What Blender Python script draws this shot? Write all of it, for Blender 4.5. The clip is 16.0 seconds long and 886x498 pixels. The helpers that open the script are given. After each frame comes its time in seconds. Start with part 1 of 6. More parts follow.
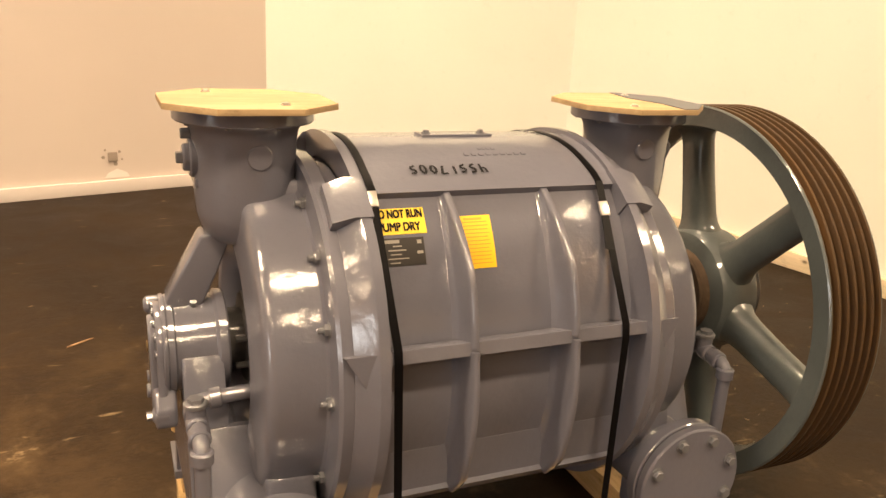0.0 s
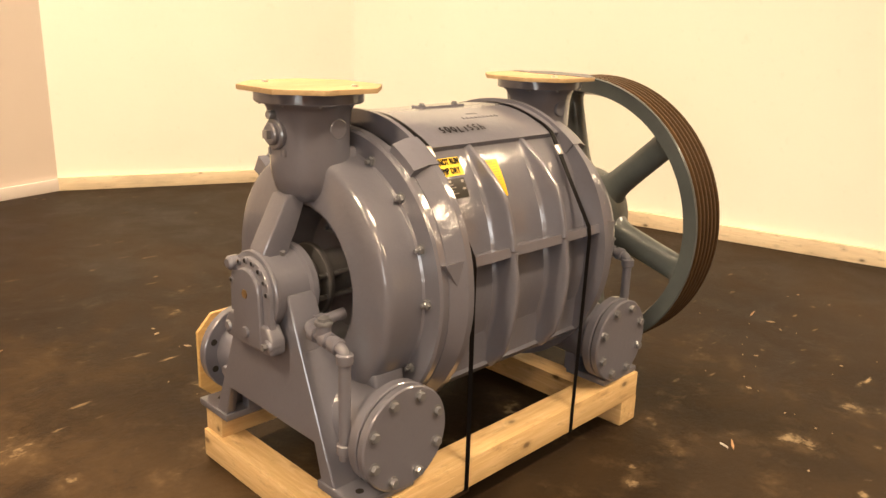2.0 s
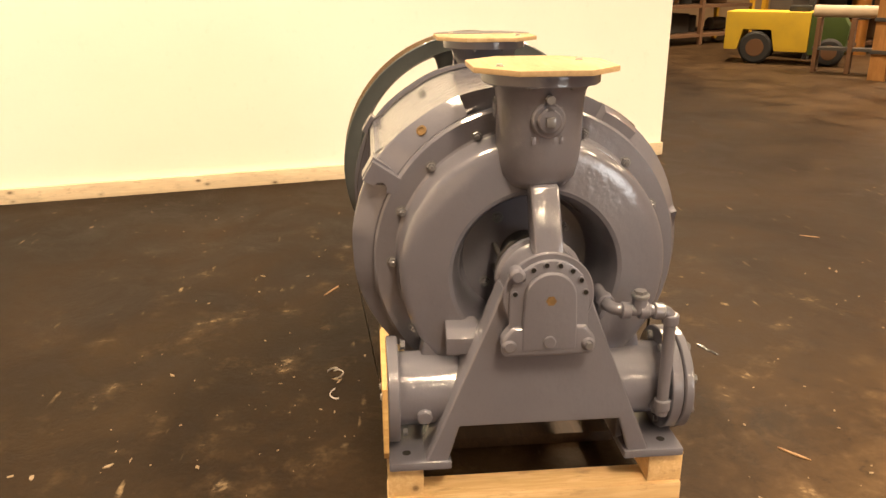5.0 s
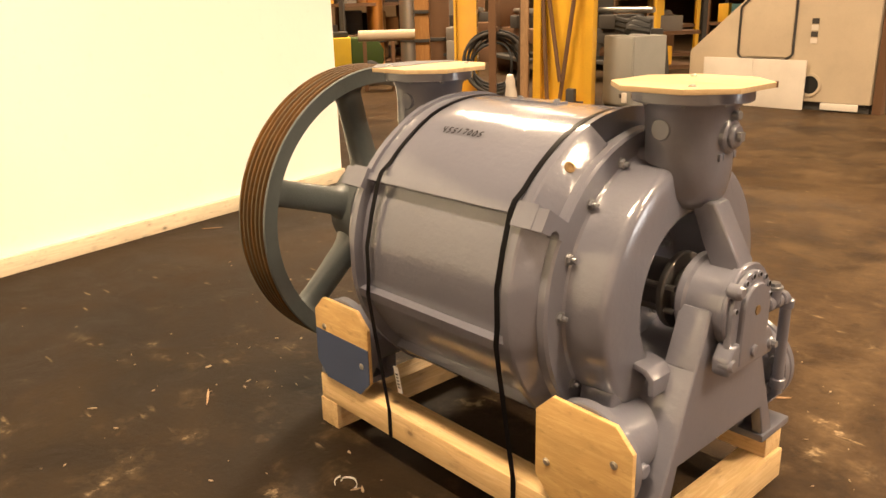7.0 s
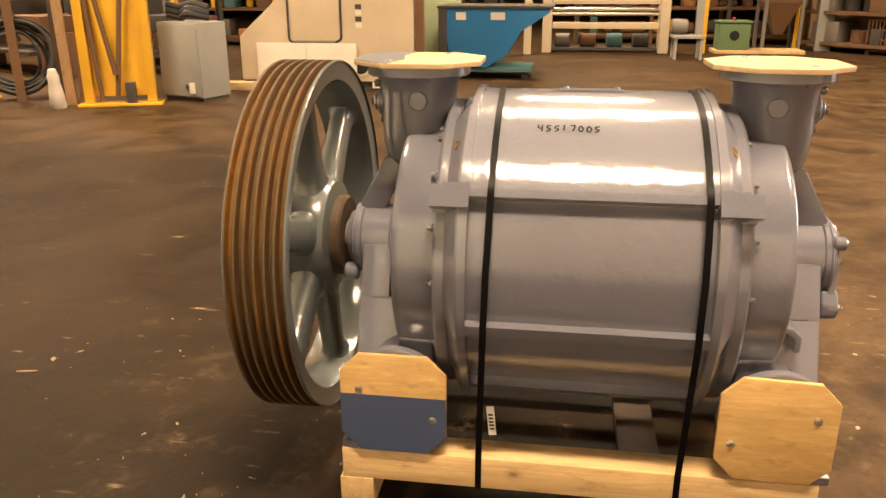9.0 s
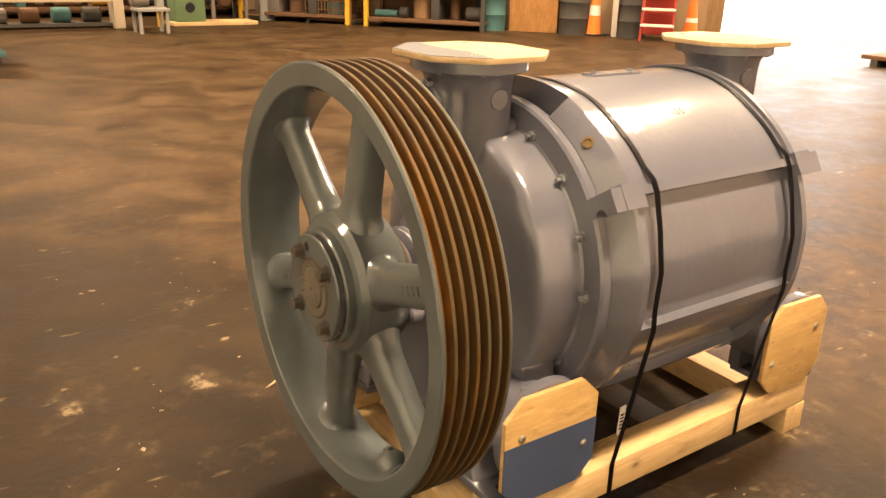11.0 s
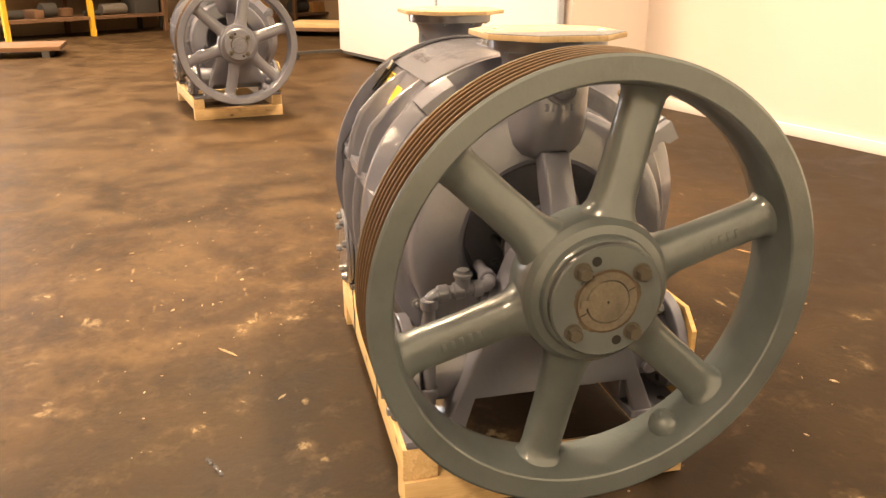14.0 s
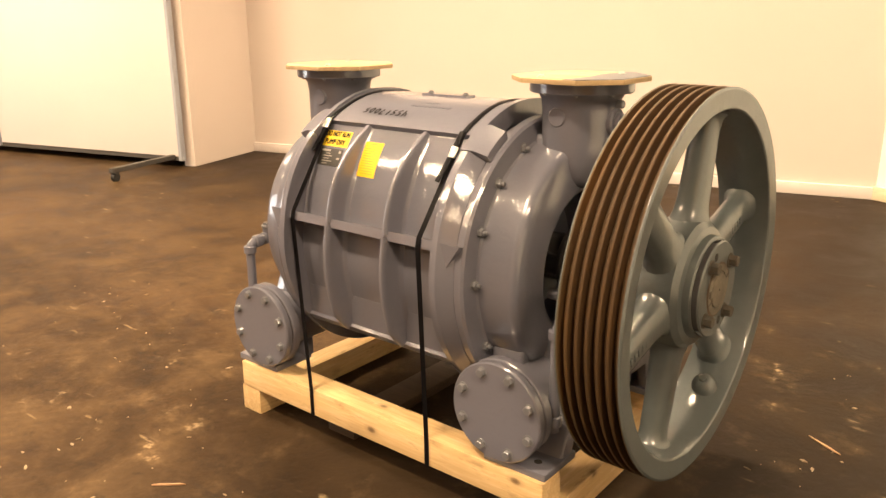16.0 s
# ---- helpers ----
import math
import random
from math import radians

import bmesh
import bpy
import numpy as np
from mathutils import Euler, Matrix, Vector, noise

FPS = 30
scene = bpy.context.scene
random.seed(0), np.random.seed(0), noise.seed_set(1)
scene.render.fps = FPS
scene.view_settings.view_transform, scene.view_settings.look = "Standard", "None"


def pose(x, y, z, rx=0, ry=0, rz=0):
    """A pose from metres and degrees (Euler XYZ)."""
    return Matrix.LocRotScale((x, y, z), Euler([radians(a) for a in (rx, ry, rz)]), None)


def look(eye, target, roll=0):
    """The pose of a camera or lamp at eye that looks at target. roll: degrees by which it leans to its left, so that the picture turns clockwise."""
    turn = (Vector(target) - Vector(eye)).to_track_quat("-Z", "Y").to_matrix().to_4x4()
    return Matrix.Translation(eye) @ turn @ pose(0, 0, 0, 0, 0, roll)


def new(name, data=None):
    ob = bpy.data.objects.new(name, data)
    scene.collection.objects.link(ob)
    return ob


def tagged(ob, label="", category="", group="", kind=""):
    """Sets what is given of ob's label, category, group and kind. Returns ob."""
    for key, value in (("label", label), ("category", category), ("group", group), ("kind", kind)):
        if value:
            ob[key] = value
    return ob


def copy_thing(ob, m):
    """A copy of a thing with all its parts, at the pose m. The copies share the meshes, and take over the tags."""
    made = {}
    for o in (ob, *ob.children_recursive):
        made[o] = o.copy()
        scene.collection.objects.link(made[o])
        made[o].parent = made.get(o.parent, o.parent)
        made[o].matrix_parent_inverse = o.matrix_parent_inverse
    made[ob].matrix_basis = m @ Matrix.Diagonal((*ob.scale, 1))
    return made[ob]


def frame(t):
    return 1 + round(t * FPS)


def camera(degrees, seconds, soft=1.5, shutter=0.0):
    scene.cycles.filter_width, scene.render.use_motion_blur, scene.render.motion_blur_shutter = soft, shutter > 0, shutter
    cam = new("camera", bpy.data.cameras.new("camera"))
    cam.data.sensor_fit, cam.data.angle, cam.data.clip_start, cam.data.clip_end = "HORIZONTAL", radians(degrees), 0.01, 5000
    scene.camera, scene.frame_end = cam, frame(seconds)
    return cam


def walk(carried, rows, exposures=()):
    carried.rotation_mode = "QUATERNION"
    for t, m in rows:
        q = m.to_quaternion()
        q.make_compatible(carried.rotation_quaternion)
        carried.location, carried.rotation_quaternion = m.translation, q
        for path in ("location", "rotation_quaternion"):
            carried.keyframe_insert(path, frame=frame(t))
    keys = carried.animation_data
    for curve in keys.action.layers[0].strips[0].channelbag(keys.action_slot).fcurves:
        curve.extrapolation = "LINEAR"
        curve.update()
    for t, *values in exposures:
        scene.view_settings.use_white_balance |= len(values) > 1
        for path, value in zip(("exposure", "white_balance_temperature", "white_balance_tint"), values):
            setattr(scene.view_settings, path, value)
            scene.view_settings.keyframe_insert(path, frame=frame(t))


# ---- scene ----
cam = camera(58.6, 16.0)
PATH = [
    (0, (-0.728, -1.637, 1.375), (0.039, 0.115, 0.789), 3.2),
    (0.5, (-0.939, -1.876, 1.373), (-0.043, -0.176, 0.821), 2.2),
    (1, (-1.162, -2.006, 1.377), (-0.158, -0.371, 0.814), 1.8),
    (1.5, (-1.453, -1.938, 1.377), (-0.294, -0.426, 0.768), 1.1),
    (2, (-1.665, -1.692, 1.349), (-0.305, -0.337, 0.788), 1.8),
    (2.5, (-1.926, -1.433, 1.337), (-0.413, -0.246, 0.788), 2.3),
    (3, (-2.151, -1.142, 1.347), (-0.501, -0.164, 0.781), 1.9),
    (3.5, (-2.265, -0.779, 1.356), (-0.505, -0.011, 0.798), 1.1),
    (3.7, (-2.339, -0.642, 1.337), (-0.541, 0.032, 0.779), 0.9),
    (4.2, (-2.414, -0.257, 1.342), (-0.54, 0.136, 0.763), 0.3),
    (4.7, (-2.387, 0.16, 1.361), (-0.488, 0.201, 0.733), 0.0),
    (5.3, (-2.251, 0.651, 1.384), (-0.408, 0.265, 0.708), -0.3),
    (5.8, (-2.078, 1.008, 1.39), (-0.319, 0.329, 0.721), -0.8),
    (6, (-2.001, 1.12, 1.398), (-0.278, 0.345, 0.741), -1.2),
    (6.5, (-1.809, 1.456, 1.381), (-0.198, 0.44, 0.771), -1.8),
    (7, (-1.462, 1.701, 1.373), (-0.046, 0.422, 0.772), -1.5),
    (7.5, (-1.13, 1.952, 1.376), (0.031, 0.437, 0.778), -1.1),
    (8, (-0.775, 2.107, 1.375), (0.097, 0.411, 0.773), -0.53),
    (8.5, (-0.36, 2.128, 1.397), (0.199, 0.317, 0.761), -0.9),
    (9, (0.082, 2.174, 1.385), (0.359, 0.303, 0.734), -0.1),
    (9.5, (0.493, 2.067, 1.364), (0.44, 0.182, 0.696), 0.9),
    (9.7, (0.643, 2.016, 1.384), (0.461, 0.143, 0.706), 0.6),
    (10.2, (1.034, 1.878, 1.384), (0.514, 0.075, 0.693), 1.3),
    (10.7, (1.392, 1.686, 1.384), (0.53, 0.02, 0.688), 1.6),
    (11.3, (1.75, 1.375, 1.382), (0.515, -0.03, 0.682), 1.6),
    (11.8, (1.966, 1.048, 1.373), (0.482, -0.092, 0.667), 0.9),
    (12, (2.034, 0.847, 1.348), (0.442, -0.14, 0.649), 0.8),
    (12.5, (2.199, 0.474, 1.32), (0.443, -0.19, 0.63), -0.1),
    (13, (2.291, 0.101, 1.321), (0.441, -0.207, 0.626), 0.1),
    (13.5, (2.253, -0.297, 1.324), (0.38, -0.226, 0.627), 0.2),
    (14, (2.275, -0.698, 1.328), (0.45, -0.248, 0.645), 0.1),
    (14.5, (2.133, -1.058, 1.313), (0.423, -0.247, 0.666), 0.1),
    (15, (2.011, -1.408, 1.311), (0.466, -0.292, 0.704), -0.4),
    (15.5, (1.819, -1.699, 1.313), (0.463, -0.346, 0.737), -0.2),
    (16, (1.534, -1.92, 1.338), (0.33, -0.429, 0.767), -0.3),
]
walk(cam, [(t, look(eye, target, roll)) for t, eye, target, roll in PATH],
     exposures=[(0, -0.06), (2.0, -0.02), (3.7, 0.05), (6, 0.24), (8, 0.35), (9.5, 0.46), (12, 0.72), (14, 0.76), (15, 0.6), (16, 0.5)])

# ---------------------------------------------------------------- light
DAYLIGHT = (1.0, 0.98, 0.95)
HALL = (1.0, 0.73, 0.465)
world = bpy.data.worlds.new("hall_air")
world.use_nodes = True
scene.world = world
sky = world.node_tree.nodes.new("ShaderNodeTexSky")
sky.sky_type, sky.sun_disc = "NISHITA", False
sky.sun_elevation, sky.sun_rotation = radians(40), radians(250)
world.node_tree.links.new(sky.outputs[0], world.node_tree.nodes["Background"].inputs[0])
world.node_tree.nodes["Background"].inputs[1].default_value = 0.1

LAMPS = [(-0.2, 1.95), (-0.3, -3.7), (-4.9, -0.8), (-6.1, -6.0), (5.5, -3.7), (-0.3, -9.5), (9.0, -9.2), (-6.1, -9.5), (11.3, -5.5), (11.3, -11.5), (0.0, -15.3), (6.0, -15.3), (-10.0, -1.6), (-11.9, -5.0)]
LAMP_Z = 6.3
LAMP_WATTS = 465


def high_bay_light(x, y, share=1.0):
    d = bpy.data.lights.new("high_bay_glow", "AREA")
    d.shape, d.size, d.size_y, d.energy, d.color = "RECTANGLE", 1.7, 0.45, LAMP_WATTS * share, HALL
    d.spread = radians(142)  # the deep reflector shields the lamp from the side
    ob = new("high_bay_glow", d)
    ob.matrix_world = pose(x, y, LAMP_Z)


for lx, ly in LAMPS:
    high_bay_light(lx, ly, {(-0.2, 1.95): 1.0, (-0.3, -3.7): 0.82, (-4.9, -0.8): 1.1, (5.5, -3.7): 1.1}.get((lx, ly), 0.85))


# ---------------------------------------------------------------- materials
def material(name, base, rough=0.5, metal=0.0, coat=0.0):
    m = bpy.data.materials.new(name)
    m.use_nodes = True
    b = m.node_tree.nodes["Principled BSDF"]
    b.inputs["Base Color"].default_value = (*base, 1)
    b.inputs["Roughness"].default_value = rough
    b.inputs["Metallic"].default_value = metal
    b.inputs["Coat Weight"].default_value = coat
    b.inputs["Coat Roughness"].default_value = 0.05
    return m


def node(m, kind, **values):
    n = m.node_tree.nodes.new(kind)
    for key, value in values.items():
        n.inputs[key.replace("_", " ")].default_value = value
    return n


def wire(m, a, out, b, into):
    m.node_tree.links.new(a.outputs[out], b.inputs[into])


def coords(m, stretch=(1, 1, 1), which="Object"):
    c = m.node_tree.nodes.new("ShaderNodeTexCoord")
    mp = m.node_tree.nodes.new("ShaderNodeMapping")
    mp.inputs["Scale"].default_value = stretch
    wire(m, c, which, mp, "Vector")
    return mp


def noise_tex(m, mp, scale, detail=5.0, rough=0.55, warp=0.0):
    n = node(m, "ShaderNodeTexNoise", Scale=scale, Detail=detail, Roughness=rough, Distortion=warp)
    wire(m, mp, "Vector", n, "Vector")
    return n


def ramp(m, src, out, stops):
    r = m.node_tree.nodes.new("ShaderNodeValToRGB")
    e = r.color_ramp.elements
    while len(e) < len(stops):
        e.new(0.5)
    for el, (pos, col) in zip(e, stops):
        el.position = pos
        el.color = (*col, 1) if len(col) == 3 else col
    wire(m, src, out, r, "Fac")
    return r


def mix(m, fac, a, b, kind="MIX"):
    x = m.node_tree.nodes.new("ShaderNodeMix")
    x.data_type, x.blend_type = "RGBA", kind
    for value, slot in ((fac, 0), (a, 6), (b, 7)):
        if isinstance(value, (int, float)):
            x.inputs[slot].default_value = value
        elif isinstance(value, tuple):
            x.inputs[slot].default_value = (*value, 1)
        else:
            m.node_tree.links.new(value, x.inputs[slot])
    return x.outputs[2]


def set_base(m, socket):
    m.node_tree.links.new(socket, m.node_tree.nodes["Principled BSDF"].inputs["Base Color"])


def set_rough(m, socket):
    m.node_tree.links.new(socket, m.node_tree.nodes["Principled BSDF"].inputs["Roughness"])


def bump(m, src, out, strength, distance):
    b = node(m, "ShaderNodeBump", Strength=strength, Distance=distance)
    wire(m, src, out, b, "Height")
    principled = m.node_tree.nodes["Principled BSDF"]
    if principled.inputs["Normal"].links:
        m.node_tree.links.new(principled.inputs["Normal"].links[0].from_socket, b.inputs["Normal"])
    wire(m, b, "Normal", principled, "Normal")
    wire(m, b, "Normal", principled, "Coat Normal")


def grey(v):
    return (v, v, v)


def enamel(name, base, rough, lumps, dirt=0.25, gloss=1.0, low=0.9):
    """Thick brushed enamel over a rough iron casting."""
    m = material(name, base, rough * 1.5, 0.0, gloss)
    m.node_tree.nodes["Principled BSDF"].inputs["Coat IOR"].default_value = 1.75
    mp = coords(m)
    big = noise_tex(m, mp, 3.2, 4)
    fine = noise_tex(m, mp, 60, 5, 0.6)
    orange = noise_tex(m, mp, 21, 3, 0.5)
    tone = ramp(m, big, "Fac", [(0.28, tuple(c * low for c in base)), (0.52, base), (0.8, tuple(min(1, c * 1.06) for c in base))])
    dust = ramp(m, fine, "Fac", [(0.55, grey(0)), (0.78, grey(dirt))])
    set_base(m, mix(m, dust.outputs["Color"], tone.outputs["Color"], tuple(c * 0.72 for c in base)))
    rr = ramp(m, big, "Fac", [(0.2, grey(rough * 1.3)), (0.8, grey(rough * 1.8))])
    set_rough(m, rr.outputs["Color"])
    bump(m, orange, "Fac", 0.13 * lumps, 0.008)
    bump(m, fine, "Fac", 0.20 * lumps, 0.003)
    strokes = noise_tex(m, coords(m, (5, 40, 40)), 2.6, 4, 0.6, 0.4)
    bump(m, strokes, "Fac", 0.07 * lumps, 0.003)
    return m


PAINT = enamel("grey_enamel", (0.121, 0.124, 0.156), 0.26, 1.15)
PAINT.node_tree.nodes["Principled BSDF"].inputs["Specular IOR Level"].default_value = 0.22
SHEAVE = enamel("green_grey_enamel", (0.073, 0.088, 0.092), 0.34, 1.3, 0.45, 0.7, 0.6)
DARK_IRON = enamel("dark_cast_iron", (0.035, 0.035, 0.038), 0.55, 0.8)


GLAND = enamel("oily_gland_paint", (0.062, 0.060, 0.062), 0.5, 0.8, 0.5, 0.25)


def rusty(name, a, b, c, scale, worn=None):
    m = material(name, b, 0.62, 0.1)
    m.node_tree.nodes["Principled BSDF"].inputs["Specular IOR Level"].default_value = 0.2
    mp = coords(m)
    n1, n2 = noise_tex(m, mp, scale, 6, 0.62), noise_tex(m, mp, scale * 9, 5, 0.6)
    r = ramp(m, n1, "Fac", [(0.32, a), (0.5, b), (0.66, c)])
    col = mix(m, n2.outputs["Fac"], r.outputs["Color"], tuple(v * 0.55 for v in b))
    if worn:
        # orange rust where the sheave stood damp, each groove in its own degree; old brown and bare steel on the rest
        sep = m.node_tree.nodes.new("ShaderNodeSeparateXYZ")
        wire(m, mp, "Vector", sep, "Vector")
        damp = m.node_tree.nodes.new("ShaderNodeMapRange")
        damp.interpolation_type = "SMOOTHSTEP"
        for k, v in enumerate((-0.05, 0.42, 0.0, 1.0), 1):
            damp.inputs[k].default_value = v
        wire(m, sep, "Y", damp, 0)
        streak = noise_tex(m, coords(m, (34, 1.6, 1.6)), 1.0, 4, 0.6, 0.3)
        bare = ramp(m, streak, "Fac", [(0.40, grey(0)), (0.52, grey(0.75)), (0.62, grey(0.9))])
        col = mix(m, bare.outputs["Color"], col, worn)
        inner = m.node_tree.nodes.new("ShaderNodeMapRange")
        for k, v in enumerate((0.745, 0.715, 0.0, 0.75), 1):
            inner.inputs[k].default_value = v
        wire(m, sep, "X", inner, 0)
        most = m.node_tree.nodes.new("ShaderNodeMath")
        most.operation = "MAXIMUM"
        wire(m, damp, 0, most, 0)
        wire(m, inner, 0, most, 1)
        col = mix(m, most.outputs[0], mix(m, n2.outputs["Fac"], a, tuple(v * 0.6 for v in b)), col)
    set_base(m, col)
    bump(m, n2, "Fac", 0.4, 0.002)
    return m


RUST = rusty("rusted_groove_steel", (0.034, 0.024, 0.017), (0.125, 0.062, 0.018), (0.25, 0.112, 0.021), 4, (0.075, 0.044, 0.020))
LAND = rusty("worn_land_steel", (0.040, 0.030, 0.022), (0.14, 0.072, 0.021), (0.26, 0.118, 0.022), 5, (0.078, 0.070, 0.044))
BUSHING = rusty("tan_bushing_steel", (0.085, 0.075, 0.060), (0.14, 0.122, 0.096), (0.19, 0.162, 0.122), 14)
STAIN = rusty("dull_rust_stain", (0.060, 0.050, 0.038), (0.085, 0.068, 0.050), (0.11, 0.085, 0.058), 30)
COLLAR = rusty("dark_rust_collar", (0.045, 0.033, 0.024), (0.085, 0.058, 0.038), (0.14, 0.095, 0.06), 12)
BRASS = rusty("brass_plug", (0.10, 0.065, 0.03), (0.19, 0.12, 0.05), (0.28, 0.18, 0.075), 22)
BOLT = enamel("painted_bolt", (0.12, 0.125, 0.142), 0.2, 0.5)
BOLT_RUST = rusty("rust_stained_bolt", (0.075, 0.080, 0.078), (0.085, 0.075, 0.060), (0.10, 0.070, 0.045), 40)
ZINC = material("zinc_steel", (0.62, 0.60, 0.56), 0.3, 0.9)
STRAP = material("black_strap", (0.0035, 0.0033, 0.004), 0.4)
STRAP.node_tree.nodes["Principled BSDF"].inputs["Specular IOR Level"].default_value = 0.08
RUBBER = material("black_rubber", (0.02, 0.02, 0.02), 0.7)
HOLE = material("unlit_bore", (0.01, 0.009, 0.008), 0.9)
SMUDGE = material("grey_wall_grime", (0.30, 0.25, 0.21), 0.8)
INK = material("marker_ink", (0.010, 0.010, 0.012), 0.6)
INK.node_tree.nodes["Principled BSDF"].inputs["Specular IOR Level"].default_value = 0.1


def timber(name, pale, mid, dark, along=(1, 14, 14), knots=True):
    m = material(name, mid, 0.62)
    info = m.node_tree.nodes.new("ShaderNodeObjectInfo")
    c = m.node_tree.nodes.new("ShaderNodeTexCoord")
    add = m.node_tree.nodes.new("ShaderNodeVectorMath")
    add.operation = "ADD"
    sc = m.node_tree.nodes.new("ShaderNodeVectorMath")
    sc.operation, sc.inputs[3].default_value = "SCALE", 7.0
    comb = m.node_tree.nodes.new("ShaderNodeCombineXYZ")
    for k in range(3):
        wire(m, info, "Random", comb, k)
    wire(m, comb, 0, sc, 0)
    wire(m, c, "Object", add, 0)
    m.node_tree.links.new(sc.outputs[0], add.inputs[1])
    mp = m.node_tree.nodes.new("ShaderNodeMapping")
    mp.inputs["Scale"].default_value = along
    wire(m, add, 0, mp, "Vector")
    grain = noise_tex(m, mp, 4.5, 6, 0.62, 1.2)
    soft = tuple((d + 2 * v) / 3 for d, v in zip(dark, mid))
    r = ramp(m, grain, "Fac", [(0.24, soft), (0.48, mid), (0.72, pale)])
    col = r.outputs["Color"]
    mp2 = m.node_tree.nodes.new("ShaderNodeMapping")
    mp2.inputs["Scale"].default_value = tuple(0.4 * v ** 0.45 for v in along)
    wire(m, add, 0, mp2, "Vector")
    stain = noise_tex(m, mp2, 6, 3)
    sr = ramp(m, stain, "Fac", [(0.46, grey(0)), (0.72, grey(0.6))])
    col = mix(m, sr.outputs["Color"], col, tuple(v * 0.62 for v in mid))
    if knots:
        v = node(m, "ShaderNodeTexVoronoi", Scale=6.8)
        mp3 = m.node_tree.nodes.new("ShaderNodeMapping")
        mp3.inputs["Scale"].default_value = tuple(1.0 if a < 2 else 1.7 for a in along)
        wire(m, add, 0, mp3, "Vector")
        wire(m, mp3, "Vector", v, "Vector")
        kr = ramp(m, v, "Distance", [(0.05, grey(0.92)), (0.10, grey(0.6)), (0.13, grey(0.25)), (0.24, grey(0.0))])
        col = mix(m, kr.outputs["Color"], col, tuple(v * 0.28 for v in dark))
    scuffs = noise_tex(m, mp2, 26, 6, 0.7)
    dirt = ramp(m, scuffs, "Fac", [(0.56, grey(0)), (0.70, grey(0.45))])
    col = mix(m, dirt.outputs["Color"], col, tuple(v * 0.4 for v in dark))
    set_base(m, col)
    bump(m, grain, "Fac", 0.25, 0.003)
    return m


PINE_X = timber("pine_lengthwise", (0.70, 0.52, 0.29), (0.58, 0.40, 0.19), (0.39, 0.23, 0.092))
PINE_Y = timber("pine_crosswise", (0.70, 0.52, 0.29), (0.58, 0.40, 0.19), (0.39, 0.23, 0.092), (14, 1, 14))
SPLINTER = timber("weathered_splinter", (0.42, 0.28, 0.15), (0.34, 0.21, 0.11), (0.2, 0.12, 0.06), (8, 8, 8), False)
BASEBOARD = timber("baseboard_pine", (0.80, 0.69, 0.51), (0.72, 0.60, 0.42), (0.54, 0.40, 0.24), (1, 1, 16))
PLY = timber("plywood_face", (0.50, 0.375, 0.215), (0.42, 0.30, 0.16), (0.32, 0.215, 0.105), (1.2, 9, 9), False)
PLY_SIDE = timber("plywood_side_face", (0.60, 0.41, 0.17), (0.50, 0.32, 0.12), (0.36, 0.21, 0.07), (2, 2, 14), False)
# far darker than the other timbers
OLD_WOOD = timber("old_dark_board", (0.075, 0.043, 0.022), (0.048, 0.028, 0.015), (0.028, 0.016, 0.009))
BLUE_PAINT = enamel("dull_blue_paint", (0.035, 0.06, 0.13), 0.5, 0.5)
BARE_TOP = material("grey_green_plate_paint", (0.115, 0.12, 0.135), 0.5)
BARE_TOP.node_tree.nodes["Principled BSDF"].inputs["Specular IOR Level"].default_value = 0.2


def wall_paint(name, base):
    m = material(name, base, 0.5)
    mp = coords(m)
    a, b = noise_tex(m, mp, 0.7, 5), noise_tex(m, mp, 16, 5)
    r = ramp(m, a, "Fac", [(0.3, tuple(c * 0.955 for c in base)), (0.6, base)])
    d = ramp(m, b, "Fac", [(0.62, grey(0)), (0.8, grey(0.12))])
    set_base(m, mix(m, d.outputs["Color"], r.outputs["Color"], (0.52, 0.46, 0.38)))
    bump(m, b, "Fac", 0.08, 0.003)
    return m


# north and return walls: a darker, pinker base than WHITE
OFF_WHITE = wall_paint("off_white_wall_paint", (0.60, 0.525, 0.475))
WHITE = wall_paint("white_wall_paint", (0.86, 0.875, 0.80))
PANEL = wall_paint("white_panel_paint", (0.66, 0.60, 0.57))
HALL_WALL = wall_paint("dingy_hall_paint", (0.30, 0.20, 0.11))


